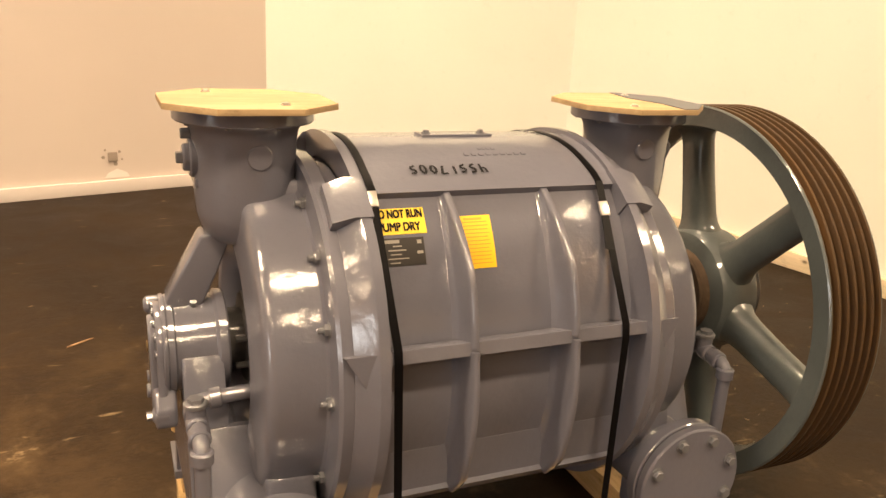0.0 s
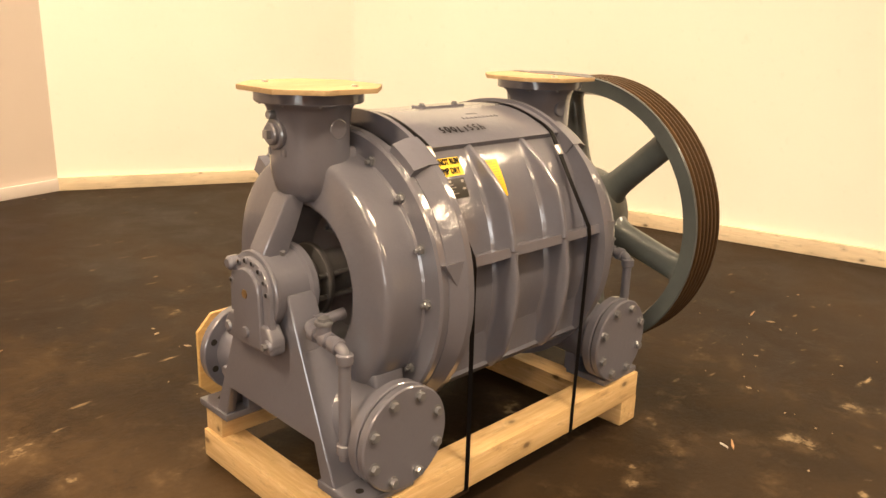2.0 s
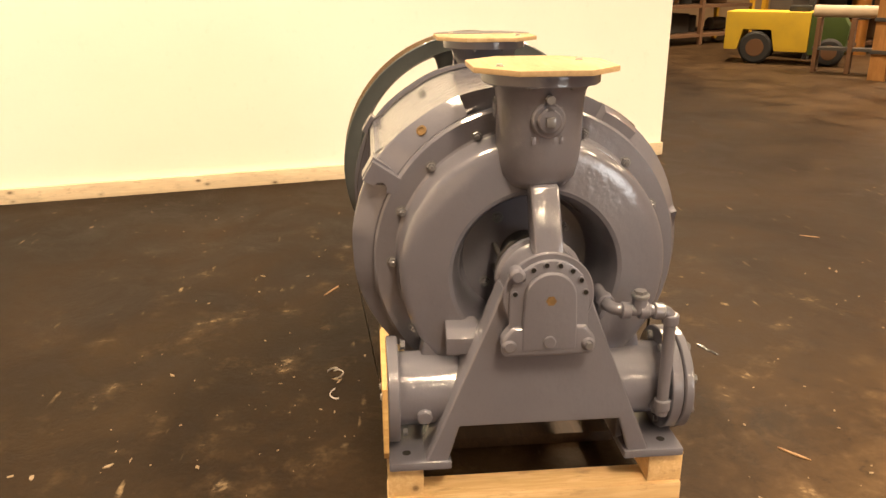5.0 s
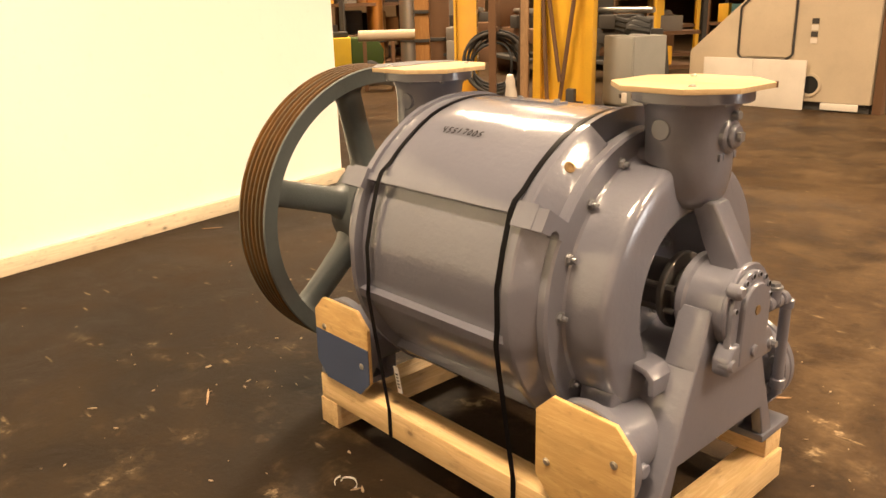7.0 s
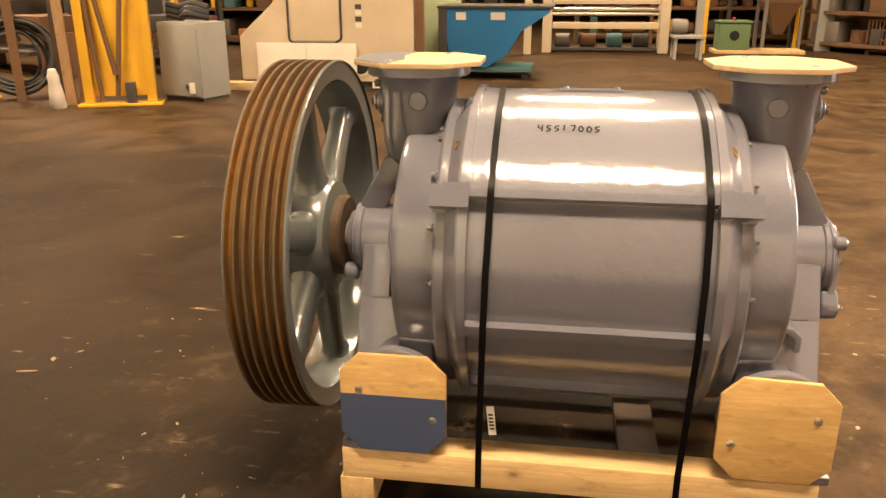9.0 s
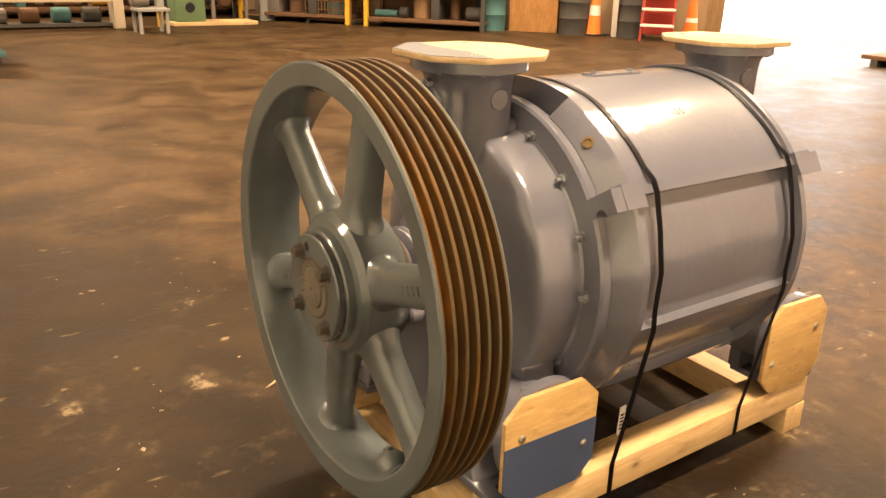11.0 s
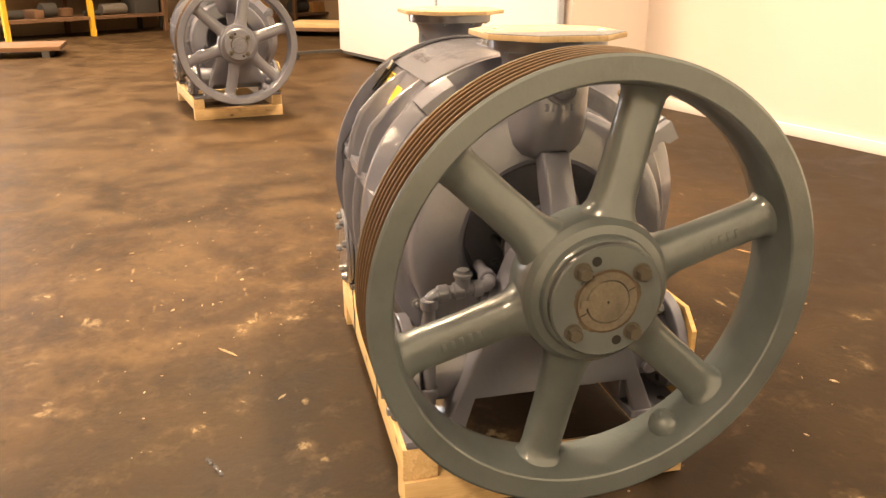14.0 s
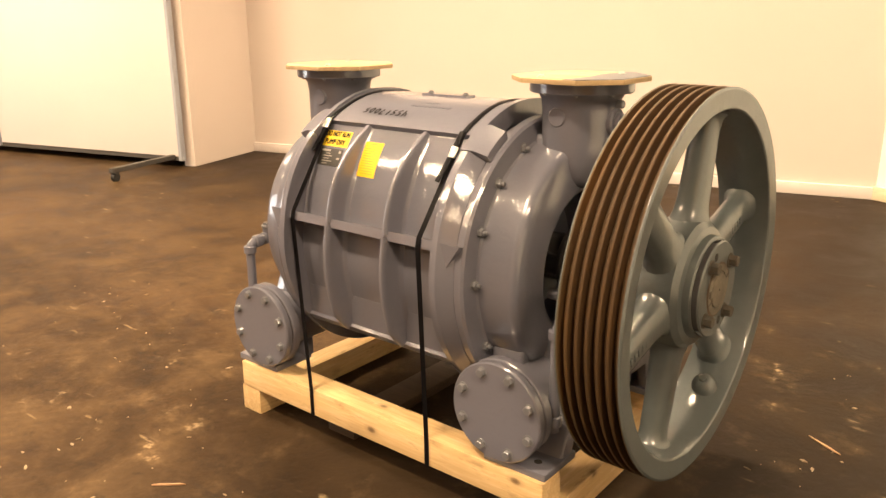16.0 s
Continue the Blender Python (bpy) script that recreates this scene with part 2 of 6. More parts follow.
def floor_coating():
    """Old dark coating by the white walls; west and south browned as painted-in sheen."""
    m = material("worn_hall_floor", (0.03, 0.02, 0.012), 0.5)
    m.node_tree.nodes["Principled BSDF"].inputs["Specular IOR Level"].default_value = 0.08
    mp = coords(m)
    cloud = noise_tex(m, mp, 0.55, 6, 0.6, 0.3)
    blot = noise_tex(m, mp, 2.3, 9, 0.68, 0.5)
    scuff = noise_tex(m, mp, 4.2, 10, 0.66, 0.1)
    grit = noise_tex(m, mp, 42, 6, 0.7)
    fleck = noise_tex(m, mp, 11, 7, 0.72, 0.3)
    sw = coords(m, (0.30, 3.6, 1))
    sw.inputs["Rotation"].default_value = (0, 0, radians(8))
    sweep = noise_tex(m, sw, 1.5, 8, 0.66, 0.5)
    sep = m.node_tree.nodes.new("ShaderNodeSeparateXYZ")
    wire(m, mp, "Vector", sep, "Vector")
    # painted-in sheen and wear: the west and far south, clear of the north wall
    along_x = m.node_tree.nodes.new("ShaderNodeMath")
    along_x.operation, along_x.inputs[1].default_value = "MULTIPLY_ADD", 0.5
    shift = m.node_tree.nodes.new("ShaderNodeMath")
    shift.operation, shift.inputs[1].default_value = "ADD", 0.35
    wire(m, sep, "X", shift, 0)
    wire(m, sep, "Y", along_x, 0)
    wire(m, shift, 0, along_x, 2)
    far_south = m.node_tree.nodes.new("ShaderNodeMath")
    far_south.operation, far_south.inputs[1].default_value = "ADD", 4.0
    wire(m, sep, "Y", far_south, 0)
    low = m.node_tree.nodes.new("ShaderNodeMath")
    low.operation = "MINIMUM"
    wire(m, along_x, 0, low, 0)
    wire(m, far_south, 0, low, 1)
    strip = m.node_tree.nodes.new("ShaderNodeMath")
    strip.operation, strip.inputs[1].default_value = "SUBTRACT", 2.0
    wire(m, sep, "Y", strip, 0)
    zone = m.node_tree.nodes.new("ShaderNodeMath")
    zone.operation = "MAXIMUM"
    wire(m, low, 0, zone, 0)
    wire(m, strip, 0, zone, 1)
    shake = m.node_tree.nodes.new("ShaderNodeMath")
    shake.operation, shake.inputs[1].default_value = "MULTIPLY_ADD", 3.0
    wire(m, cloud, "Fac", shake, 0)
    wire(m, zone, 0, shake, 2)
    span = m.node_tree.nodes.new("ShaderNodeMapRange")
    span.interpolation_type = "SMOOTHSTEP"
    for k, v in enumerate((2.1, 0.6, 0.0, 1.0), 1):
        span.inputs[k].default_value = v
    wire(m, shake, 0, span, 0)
    # scuffs left by unloading lie thickest round the skid
    far = m.node_tree.nodes.new("ShaderNodeVectorMath")
    far.operation = "LENGTH"
    wire(m, mp, "Vector", far, 0)
    near = m.node_tree.nodes.new("ShaderNodeMapRange")
    near.interpolation_type = "SMOOTHSTEP"
    for k, v in enumerate((2.6, 0.7, 0.0, 0.8), 1):
        near.inputs[k].default_value = v
    m.node_tree.links.new(far.outputs["Value"], near.inputs[0])
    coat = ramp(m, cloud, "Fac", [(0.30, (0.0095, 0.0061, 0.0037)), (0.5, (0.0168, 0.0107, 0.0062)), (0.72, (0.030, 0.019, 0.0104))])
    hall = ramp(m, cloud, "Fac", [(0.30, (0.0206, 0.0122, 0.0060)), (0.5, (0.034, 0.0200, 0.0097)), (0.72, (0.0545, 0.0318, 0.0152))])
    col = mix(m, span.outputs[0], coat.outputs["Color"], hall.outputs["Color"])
    tan = ramp(m, blot, "Fac", [(0.47, grey(0)), (0.56, grey(0.26)), (0.70, grey(0.66))])
    tanned = mix(m, tan.outputs["Color"], col, (0.098, 0.063, 0.031))
    share = m.node_tree.nodes.new("ShaderNodeMath")
    share.operation, share.inputs[1].default_value, share.inputs[2].default_value = "MULTIPLY_ADD", 0.75, 0.25
    wire(m, span, 0, share, 0)
    col = mix(m, share.outputs[0], col, tanned)
    sws = ramp(m, sweep, "Fac", [(0.50, grey(0)), (0.75, grey(0.18))])
    swept = mix(m, sws.outputs["Color"], col, (0.092, 0.059, 0.030))
    gone = ramp(m, sweep, "Fac", [(0.28, grey(0.22)), (0.48, grey(0))])
    swept = mix(m, gone.outputs["Color"], swept, (0.012, 0.0075, 0.0042))
    col = mix(m, span.outputs[0], col, swept)
    mott = ramp(m, fleck, "Fac", [(0.47, grey(0)), (0.58, grey(0.22)), (0.70, grey(0.5))])
    dusty = mix(m, mott.outputs["Color"], col, (0.094, 0.060, 0.030))
    col = mix(m, span.outputs[0], col, dusty)
    oil = ramp(m, blot, "Fac", [(0.33, grey(0.85)), (0.45, grey(0))])
    col = mix(m, oil.outputs["Color"], col, (0.014, 0.009, 0.006))
    pale = ramp(m, scuff, "Fac", [(0.53, grey(0)), (0.61, grey(0.32)), (0.70, grey(0.7))])
    broken = ramp(m, fleck, "Fac", [(0.40, grey(0.05)), (0.62, grey(1.0))])
    patchy = mix(m, 1.0, pale.outputs["Color"], broken.outputs["Color"], "MULTIPLY")
    worn = mix(m, patchy, col, (0.165, 0.112, 0.058))
    white = ramp(m, scuff, "Fac", [(0.63, grey(0)), (0.69, grey(0.8))])
    worn = mix(m, white.outputs["Color"], worn, (0.34, 0.26, 0.16))
    col = mix(m, near.outputs[0], col, worn)
    flk = ramp(m, fleck, "Fac", [(0.64, grey(0)), (0.72, grey(0.4)), (0.8, grey(0.7))])
    col = mix(m, flk.outputs["Color"], col, (0.11, 0.068, 0.034))
    specks = ramp(m, grit, "Fac", [(0.68, grey(0)), (0.76, grey(0.5))])
    col = mix(m, specks.outputs["Color"], col, (0.15, 0.10, 0.055))
    # short pale scrapes, each a stretched spot, in two directions, thinned out by a broad noise
    for turn, grow, seed in ((24, (1.0, 5.0, 1), 0.46), (-38, (1.2, 4.0, 1), 0.50), (80, (2.6, 3.4, 1), 0.47)):
        mq = coords(m, grow)
        mq.inputs["Rotation"].default_value = (0, 0, radians(turn))
        mq.inputs["Location"].default_value = (turn * 0.37, turn * 0.11, 0)
        wob = node(m, "ShaderNodeTexNoise", Scale=7.0, Detail=4.0, Roughness=0.6)
        wire(m, mq, "Vector", wob, "Vector")
        bent = m.node_tree.nodes.new("ShaderNodeVectorMath")
        bent.operation = "MULTIPLY_ADD"
        bent.inputs[1].default_value = (0.16, 0.16, 0)
        wire(m, wob, "Color", bent, 0)
        wire(m, mq, "Vector", bent, 2)
        v = node(m, "ShaderNodeTexVoronoi", Scale=3.1, Randomness=1.0)
        m.node_tree.links.new(bent.outputs[0], v.inputs["Vector"])
        spot = ramp(m, v, "Distance", [(0.03, grey(1.0)), (0.10, grey(0.55)), (0.15, grey(0.0))])
        gap = noise_tex(m, mq, 0.9, 5, 0.7)
        few = ramp(m, gap, "Fac", [(seed + 0.06, grey(0)), (seed + 0.14, grey(1))])
        both = mix(m, 1.0, spot.outputs["Color"], few.outputs["Color"], "MULTIPLY")
        both = mix(m, 1.0, both, broken.outputs["Color"], "MULTIPLY")
        col = mix(m, both, col, (0.30, 0.225, 0.13))
    dark = ramp(m, fleck, "Fac", [(0.30, grey(0.7)), (0.42, grey(0))])
    col = mix(m, dark.outputs["Color"], col, (0.012, 0.008, 0.006))
    set_base(m, col)
    rr = ramp(m, blot, "Fac", [(0.30, grey(0.40)), (0.7, grey(0.60))])
    set_rough(m, rr.outputs["Color"])
    bump(m, grit, "Fac", 0.3, 0.004)
    bump(m, blot, "Fac", 0.25, 0.015)
    return m


FLOOR = floor_coating()
YELLOW_STEEL = enamel("yellow_column_paint", (0.72, 0.40, 0.02), 0.45, 0.5, 0.5)
STICKER = material("yellow_sticker", (0.80, 0.56, 0.02), 0.5)
TAG = material("amber_caution_sticker", (0.85, 0.50, 0.01), 0.4)
AMBER_PRINT = material("faded_amber_print", (0.62, 0.30, 0.02), 0.5)
PLATE = material("black_nameplate", (0.03, 0.028, 0.026), 0.35, 0.3)
PALE = material("pale_print", (0.26, 0.245, 0.22), 0.4)
PAPER = material("white_paper", (0.70, 0.68, 0.64), 0.7)
CHIP = material("pale_paint_chips", (0.24, 0.185, 0.12), 0.8)

# ---------------------------------------------------------------- helpers for building


def finish(bm, name, mat, smooth=35):
    bmesh.ops.recalc_face_normals(bm, faces=bm.faces)
    me = bpy.data.meshes.new(name)
    bm.to_mesh(me)
    bm.free()
    for one in mat if isinstance(mat, (list, tuple)) else (mat,):
        me.materials.append(one)
    if smooth:
        me.shade_smooth()
        me.set_sharp_from_angle(angle=radians(smooth))
    return me


def part(name, bm, mat, parent=None, label="", smooth=35):
    ob = new(name, finish(bm, name, mat, smooth) if isinstance(bm, bmesh.types.BMesh) else bm)
    if parent is not None:
        ob.parent = parent
    if label:
        ob["label"] = label
    return ob


def thing(name, label, category, group="", at=(0, 0, 0)):
    ob = new(name)
    ob.empty_display_size = 0.1
    ob.location = at
    return tagged(ob, label, category, group)


def box(bm, lo, hi, bevel=0.0, turn=None):
    mid, size = [(a + b) / 2 for a, b in zip(lo, hi)], [abs(b - a) for a, b in zip(lo, hi)]
    m = (turn or Matrix()) @ Matrix.LocRotScale(mid, None, size)
    vs = bmesh.ops.create_cube(bm, size=1, matrix=m)["verts"]
    if bevel:
        es = list({e for v in vs for e in v.link_edges})
        bmesh.ops.bevel(bm, geom=es, offset=bevel, segments=2, profile=0.6, affect="EDGES")
    return bm


def boxed(lo, hi, bevel=0.0, turn=None):
    return box(bmesh.new(), lo, hi, bevel, turn)


def frame_to(a, b):
    """A matrix whose z runs from a to b, with its origin at a."""
    d = Vector(b) - Vector(a)
    return Matrix.Translation(a) @ d.to_track_quat("Z", "Y").to_matrix().to_4x4(), d.length


def rod(bm, a, b, r, seg=16, r2=None, bevel=0.0):
    m, length = frame_to(a, b)
    r2 = r if r2 is None else r2
    prof = [(0, 0), (r - bevel, 0), (r, bevel), (r2, length - bevel), (r2 - bevel, length), (0, length)] if bevel else [(0, 0), (r, 0), (r2, length), (0, length)]
    return spin(bm, prof, m, seg)


def spin(bm, prof, m=None, seg=48, a0=0.0, a1=360.0, close=False):
    """Turn a profile of (radius, height) round the z axis of m."""
    m = m or Matrix()
    full = abs(a1 - a0) >= 359.9
    n = seg if full else seg + 1
    rings = []
    for r, h in prof:
        if r < 1e-6 and full:
            rings.append([bm.verts.new(m @ Vector((0, 0, h)))])
        else:
            rings.append([bm.verts.new(m @ Vector((r * math.cos(t), r * math.sin(t), h)))
                          for t in (radians(a0 + (a1 - a0) * k / seg) for k in range(n))])
    pairs = list(zip(rings, rings[1:]))
    if close:
        pairs.append((rings[-1], rings[0]))
    for p, q in pairs:
        for k in range(seg):
            k2 = (k + 1) % n
            if len(p) == 1 and len(q) == 1:
                continue
            if len(p) == 1:
                f = (p[0], q[k], q[k2])
            elif len(q) == 1:
                f = (p[k], q[0], p[k2])
            else:
                f = (p[k], q[k], q[k2], p[k2])
            bm.faces.new(f)
    if not full and not close:
        pass
    return bm


def prism(bm, outline, axis, lo, hi, bevel=0.0):
    """Push a flat outline of (u, v) along an axis from lo to hi: x takes (y, z), y takes (x, z), z takes (x, y)."""
    def at(u, v, w):
        return {"x": (w, u, v), "y": (u, w, v), "z": (u, v, w)}[axis]
    a, b = ([bm.verts.new(at(u, v, w)) for u, v in outline] for w in (lo, hi))
    n = len(outline)
    fs = [bm.faces.new(a), bm.faces.new(list(reversed(b)))]
    fs += [bm.faces.new((a[k], b[k], b[(k + 1) % n], a[(k + 1) % n])) for k in range(n)]
    bmesh.ops.recalc_face_normals(bm, faces=fs)
    if bevel:
        bmesh.ops.bevel(bm, geom=list({e for f in fs for e in f.edges}), offset=bevel, segments=2, profile=0.6, affect="EDGES")
    return bm


def tube(bm, pts, r, seg=14, bend=0.03, caps=True):
    """A round pipe through points, with rounded bends."""
    pts = [Vector(p) for p in pts]
    line = [pts[0]]
    for p, q, s in zip(pts, pts[1:], pts[2:]):
        a, b = q + (p - q).normalized() * bend, q + (s - q).normalized() * bend
        line += [(1 - u) ** 2 * a + 2 * u * (1 - u) * q + u * u * b for u in (0, 0.2, 0.4, 0.6, 0.8, 1)]
    line.append(pts[-1])
    up, rings = None, []
    for k, p in enumerate(line):
        d = (line[min(k + 1, len(line) - 1)] - line[max(k - 1, 0)]).normalized()
        if up is None:
            up = d.orthogonal().normalized()
        up = (up - d * up.dot(d)).normalized()
        side = d.cross(up)
        rings.append([bm.verts.new(p + r * (math.cos(t) * up + math.sin(t) * side)) for t in (2 * math.pi * j / seg for j in range(seg))])
    for a, b in zip(rings, rings[1:]):
        for j in range(seg):
            bm.faces.new((a[j], b[j], b[(j + 1) % seg], a[(j + 1) % seg]))
    if caps:
        bm.faces.new(rings[0])
        bm.faces.new(rings[-1])
    return bm


ALONG_X = Matrix(((0, 0, 1, 0), (0, 1, 0, 0), (-1, 0, 0, 0), (0, 0, 0, 1)))
# ---------------------------------------------------------------- the hall
def wall_between(name, a, b, height, thick, mat, label):
    """A straight wall whose face towards the pump runs from a to b."""
    a, b = Vector((*a, 0)), Vector((*b, 0))
    d = (b - a).normalized()
    out = Vector((-d.y, d.x, 0))
    mid = (a + b) / 2
    if out.dot(mid) < 0:
        out = -out
    bm = bmesh.new()
    low = [bm.verts.new(p) for p in (a, b, b + out * thick, a + out * thick)]
    top = [bm.verts.new(v.co + Vector((0, 0, height))) for v in low]
    bm.faces.new(low), bm.faces.new(top)
    for k in range(4):
        bm.faces.new((low[k], low[(k + 1) % 4], top[(k + 1) % 4], top[k]))
    return tagged(part(name, bm, mat, smooth=0), label, "wall", kind="structure")


def baseboard_along(a, b, mat, height=0.10, thick=0.04, label=""):
    a, b = Vector((*a, 0)), Vector((*b, 0))
    d = (b - a).normalized()
    out = Vector((-d.y, d.x, 0))
    if out.dot((a + b) / 2) > 0:
        out = -out
    turn = Matrix(((d.x, out.x, 0, a.x), (d.y, out.y, 0, a.y), (0, 0, 1, 0), (0, 0, 0, 1)))
    ob = part("baseboard", boxed((0.0, 0.002, 0.0), ((b - a).length, thick, height), 0.004), mat)
    ob.matrix_world = turn
    return tagged(ob, label, "baseboard", kind="structure")


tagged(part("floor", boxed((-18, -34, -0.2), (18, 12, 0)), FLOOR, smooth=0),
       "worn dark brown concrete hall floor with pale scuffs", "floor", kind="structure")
tagged(part("ceiling", boxed((-18, -34, 7.2), (18, 12, 7.4)), HALL_WALL, smooth=0),
       "dark industrial hall ceiling", "ceiling", kind="structure")

CORNER_W, CORNER_A, CORNER_B, CORNER_C = (-5.03, 3.16), (0.43, 4.56), (2.57, 3.65), (3.76, -1.93)
RETURN_END = (-4.76, 2.25)
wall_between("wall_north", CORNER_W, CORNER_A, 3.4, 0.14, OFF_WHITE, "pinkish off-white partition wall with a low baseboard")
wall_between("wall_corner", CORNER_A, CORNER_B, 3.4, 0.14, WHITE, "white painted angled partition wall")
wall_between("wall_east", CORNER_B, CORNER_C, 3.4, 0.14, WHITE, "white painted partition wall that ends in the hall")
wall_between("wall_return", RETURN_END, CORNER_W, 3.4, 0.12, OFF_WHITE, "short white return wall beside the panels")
baseboard_along(CORNER_W, CORNER_A, PANEL, 0.09, 0.035, "white painted wooden baseboard")
baseboard_along(CORNER_A, CORNER_B, BASEBOARD, 0.10, 0.04, "raw pine baseboard with knots")
baseboard_along(CORNER_B, CORNER_C, BASEBOARD, 0.10, 0.04, "raw pine baseboard with knots")

# outer hall walls, closing the place
for name, lo, hi in (("wall_hall_north", (-18, 11.8, 0), (18, 12, 7.2)), ("wall_hall_east", (17.8, -34, 0), (18, 11.8, 7.2)),
                     ("wall_hall_south", (-18, -34, 0), (17.8, -33.8, 7.2))):
    tagged(part(name, boxed(lo, hi), HALL_WALL, smooth=0), "dingy brown industrial hall wall", "wall", kind="structure")
# ---------------------------------------------------------------- the pump
ZS = 0.66          # height of the shaft
RING = [(-90, .415), (-45, .424), (0, .434), (45, .443), (90, .447), (122, .458), (148, .470), (168, .466), (182, .460), (225, .44), (270, .415)]


def rim(a):
    """Radius of the casing's end flange at an angle: 0 is the ribbed side, 90 the top, 180 the plain side."""
    a = (a + 90) % 360 - 90
    for (a0, r0), (a1, r1) in zip(RING, RING[1:]):
        if a0 <= a <= a1:
            u = (a - a0) / (a1 - a0)
            u = u * u * (3 - 2 * u)
            return r0 + (r1 - r0) * u
    return .45


def hollow(a):
    """Radius of the shell between the ribs, flatter towards the waist."""
    keys = [(-40, .392), (-20, .366), (10, .356), (36, .379), (52, .408), (60, .424)]
    a = max(-40, min(60, a))
    for (a0, r0), (a1, r1) in zip(keys, keys[1:]):
        if a0 <= a <= a1:
            return r0 + (r1 - r0) * (a - a0) / (a1 - a0)


def polar(x, a, r):
    return Vector((x, -r * math.cos(radians(a)), ZS + r * math.sin(radians(a))))


def slab(bm, x0, x1, a0, a1, inner, outer, step=4.0):
    """A curved block round the shaft; inner and outer are radii as functions of the angle."""
    n = max(2, round(abs(a1 - a0) / step))
    full = abs(a1 - a0) >= 359.9
    cols = []
    for k in range(n if full else n + 1):
        a = a0 + (a1 - a0) * k / n
        cols.append([bm.verts.new(polar(x, a, f(a))) for x, f in ((x0, inner), (x1, inner), (x1, outer), (x0, outer))])
    pairs = list(zip(cols, cols[1:])) + ([(cols[-1], cols[0])] if full else [])
    for p, q in pairs:
        for j in range(4):
            bm.faces.new((p[j], q[j], q[(j + 1) % 4], p[(j + 1) % 4]))
    if not full:
        bm.faces.new(cols[0]), bm.faces.new(cols[-1])
    return bm


def soften(bm, offset, angle=40, segments=2):
    es = [e for e in bm.edges if len(e.link_faces) == 2 and e.calc_face_angle(0) > radians(angle)]
    bmesh.ops.recalc_face_normals(bm, faces=bm.faces)
    bmesh.ops.bevel(bm, geom=es, offset=offset, segments=segments, profile=0.6, affect="EDGES")
    return bm


def hex_bolt(r=0.011, h=0.009, stud=0.0):
    """A hexagon head on a washer, standing up along z."""
    bm = bmesh.new()
    spin(bm, [(0, 0), (r * 1.3, 0), (r * 1.3, 0.002), (0, 0.002)], None, 14)
    spin(bm, [(0, 0.002), (r, 0.002), (r, h - 0.002), (r * 0.86, h), (0, h)], None, 6)
    if stud:
        spin(bm, [(0, h), (r * 0.5, h), (r * 0.5, h + stud), (r * 0.4, h + stud + 0.002), (0, h + stud + 0.002)], None, 10)
    return finish(bm, "bolt", BOLT, 30)


BOLT_MESH = hex_bolt(0.0125, 0.011, 0.009)
FLANGE_BOLT_MESH = hex_bolt(0.0125, 0.013)
HUB_BOLT_MESH = hex_bolt(0.0155, 0.022)
HUB_BOLT_MESH.materials.clear()
HUB_BOLT_MESH.materials.append(BOLT_RUST)
SEAM_BOLT_MESH = hex_bolt(0.008, 0.007)
SMALL_BOLT_MESH = hex_bolt(0.006, 0.006)
SCREW_MESH = hex_bolt(0.008, 0.005)
SCREW_MESH.materials.clear()
SCREW_MESH.materials.append(ZINC)


def bolt_at(p, way, parent, mesh=None, name="bolt", roll=0.0):
    ob = part(name, mesh or BOLT_MESH, None, parent)
    ob.matrix_local = Matrix.Translation(p) @ Vector(way).to_track_quat("Z", "Y").to_matrix().to_4x4() @ Matrix.Rotation(roll, 4, "Z")
    return ob


pump = thing("vacuum_pump", "grey enamelled iron vacuum pump with a large belt sheave", "pump")

# casing: shell sectors between two end flanges
SHELL_X = 0.29
bm = bmesh.new()
slab(bm, -SHELL_X, SHELL_X, 60, 148, lambda a: 0.36, lambda a: rim(a) - 0.010)
slab(bm, -SHELL_X, SHELL_X, 148, 226, lambda a: 0.36, lambda a: rim(a) - 0.030)
slab(bm, -SHELL_X, SHELL_X, 226, 322, lambda a: 0.34, lambda a: 0.385)
slab(bm, -SHELL_X, SHELL_X, -38, 60, lambda a: 0.32, hollow)
casing = part("casing", soften(bm, 0.004), PAINT, pump)

for s in (-1, 1):
    bm, cols = bmesh.new(), []
    for k in range(105):
        a = 112.5 + 306.5 * k / 104
        low = 0.022 * max(0.0, min(1.0, (a - 191) / 3)) * max(0.0, min(1.0, (250 - a) / 8))
        cols.append([bm.verts.new(polar(s * x, a, r)) for x, r in ((0.285, 0.30), (0.285, rim(a)), (0.305, rim(a)), (0.311, rim(a) - 0.004), (0.345, 0.408 - low), (0.345, 0.30))])
    for p, q in zip(cols, cols[1:]):
        for j in range(6):
            bm.faces.new((p[j], q[j], q[(j + 1) % 6], p[(j + 1) % 6]))
    bm.faces.new(cols[0]), bm.faces.new(cols[-1])
    part("end_flange", soften(bm, 0.004, 35), PAINT, pump, smooth=24)
    bm = slab(bmesh.new(), s * 0.285, s * 0.302, 58.5, 113.0, lambda a: 0.39, lambda a: rim(a) - 0.001, 3)
    slab(bm, s * 0.302, s * 0.341, 58.5, 113.0, lambda a: 0.30, lambda a: 0.383, 3)
    part("recessed_rim", soften(bm, 0.004), PAINT, pump)

# long rails
for a0, a1, deep in ((57.5, 62.5, 0.001), (12.0, 15.5, 0.010), (-38, -34.5, -0.004), (146.5, 149.0, -0.009), (188.6, 192.2, -0.006), (222, 226, -0.004)):
    bm = slab(bmesh.new(), -SHELL_X + 0.004, SHELL_X - 0.004, a0, a1, lambda a: 0.34, lambda a, d=deep: rim(a) - 0.008 - d, 2)
    part("rail", soften(bm, 0.004), PAINT, casing)

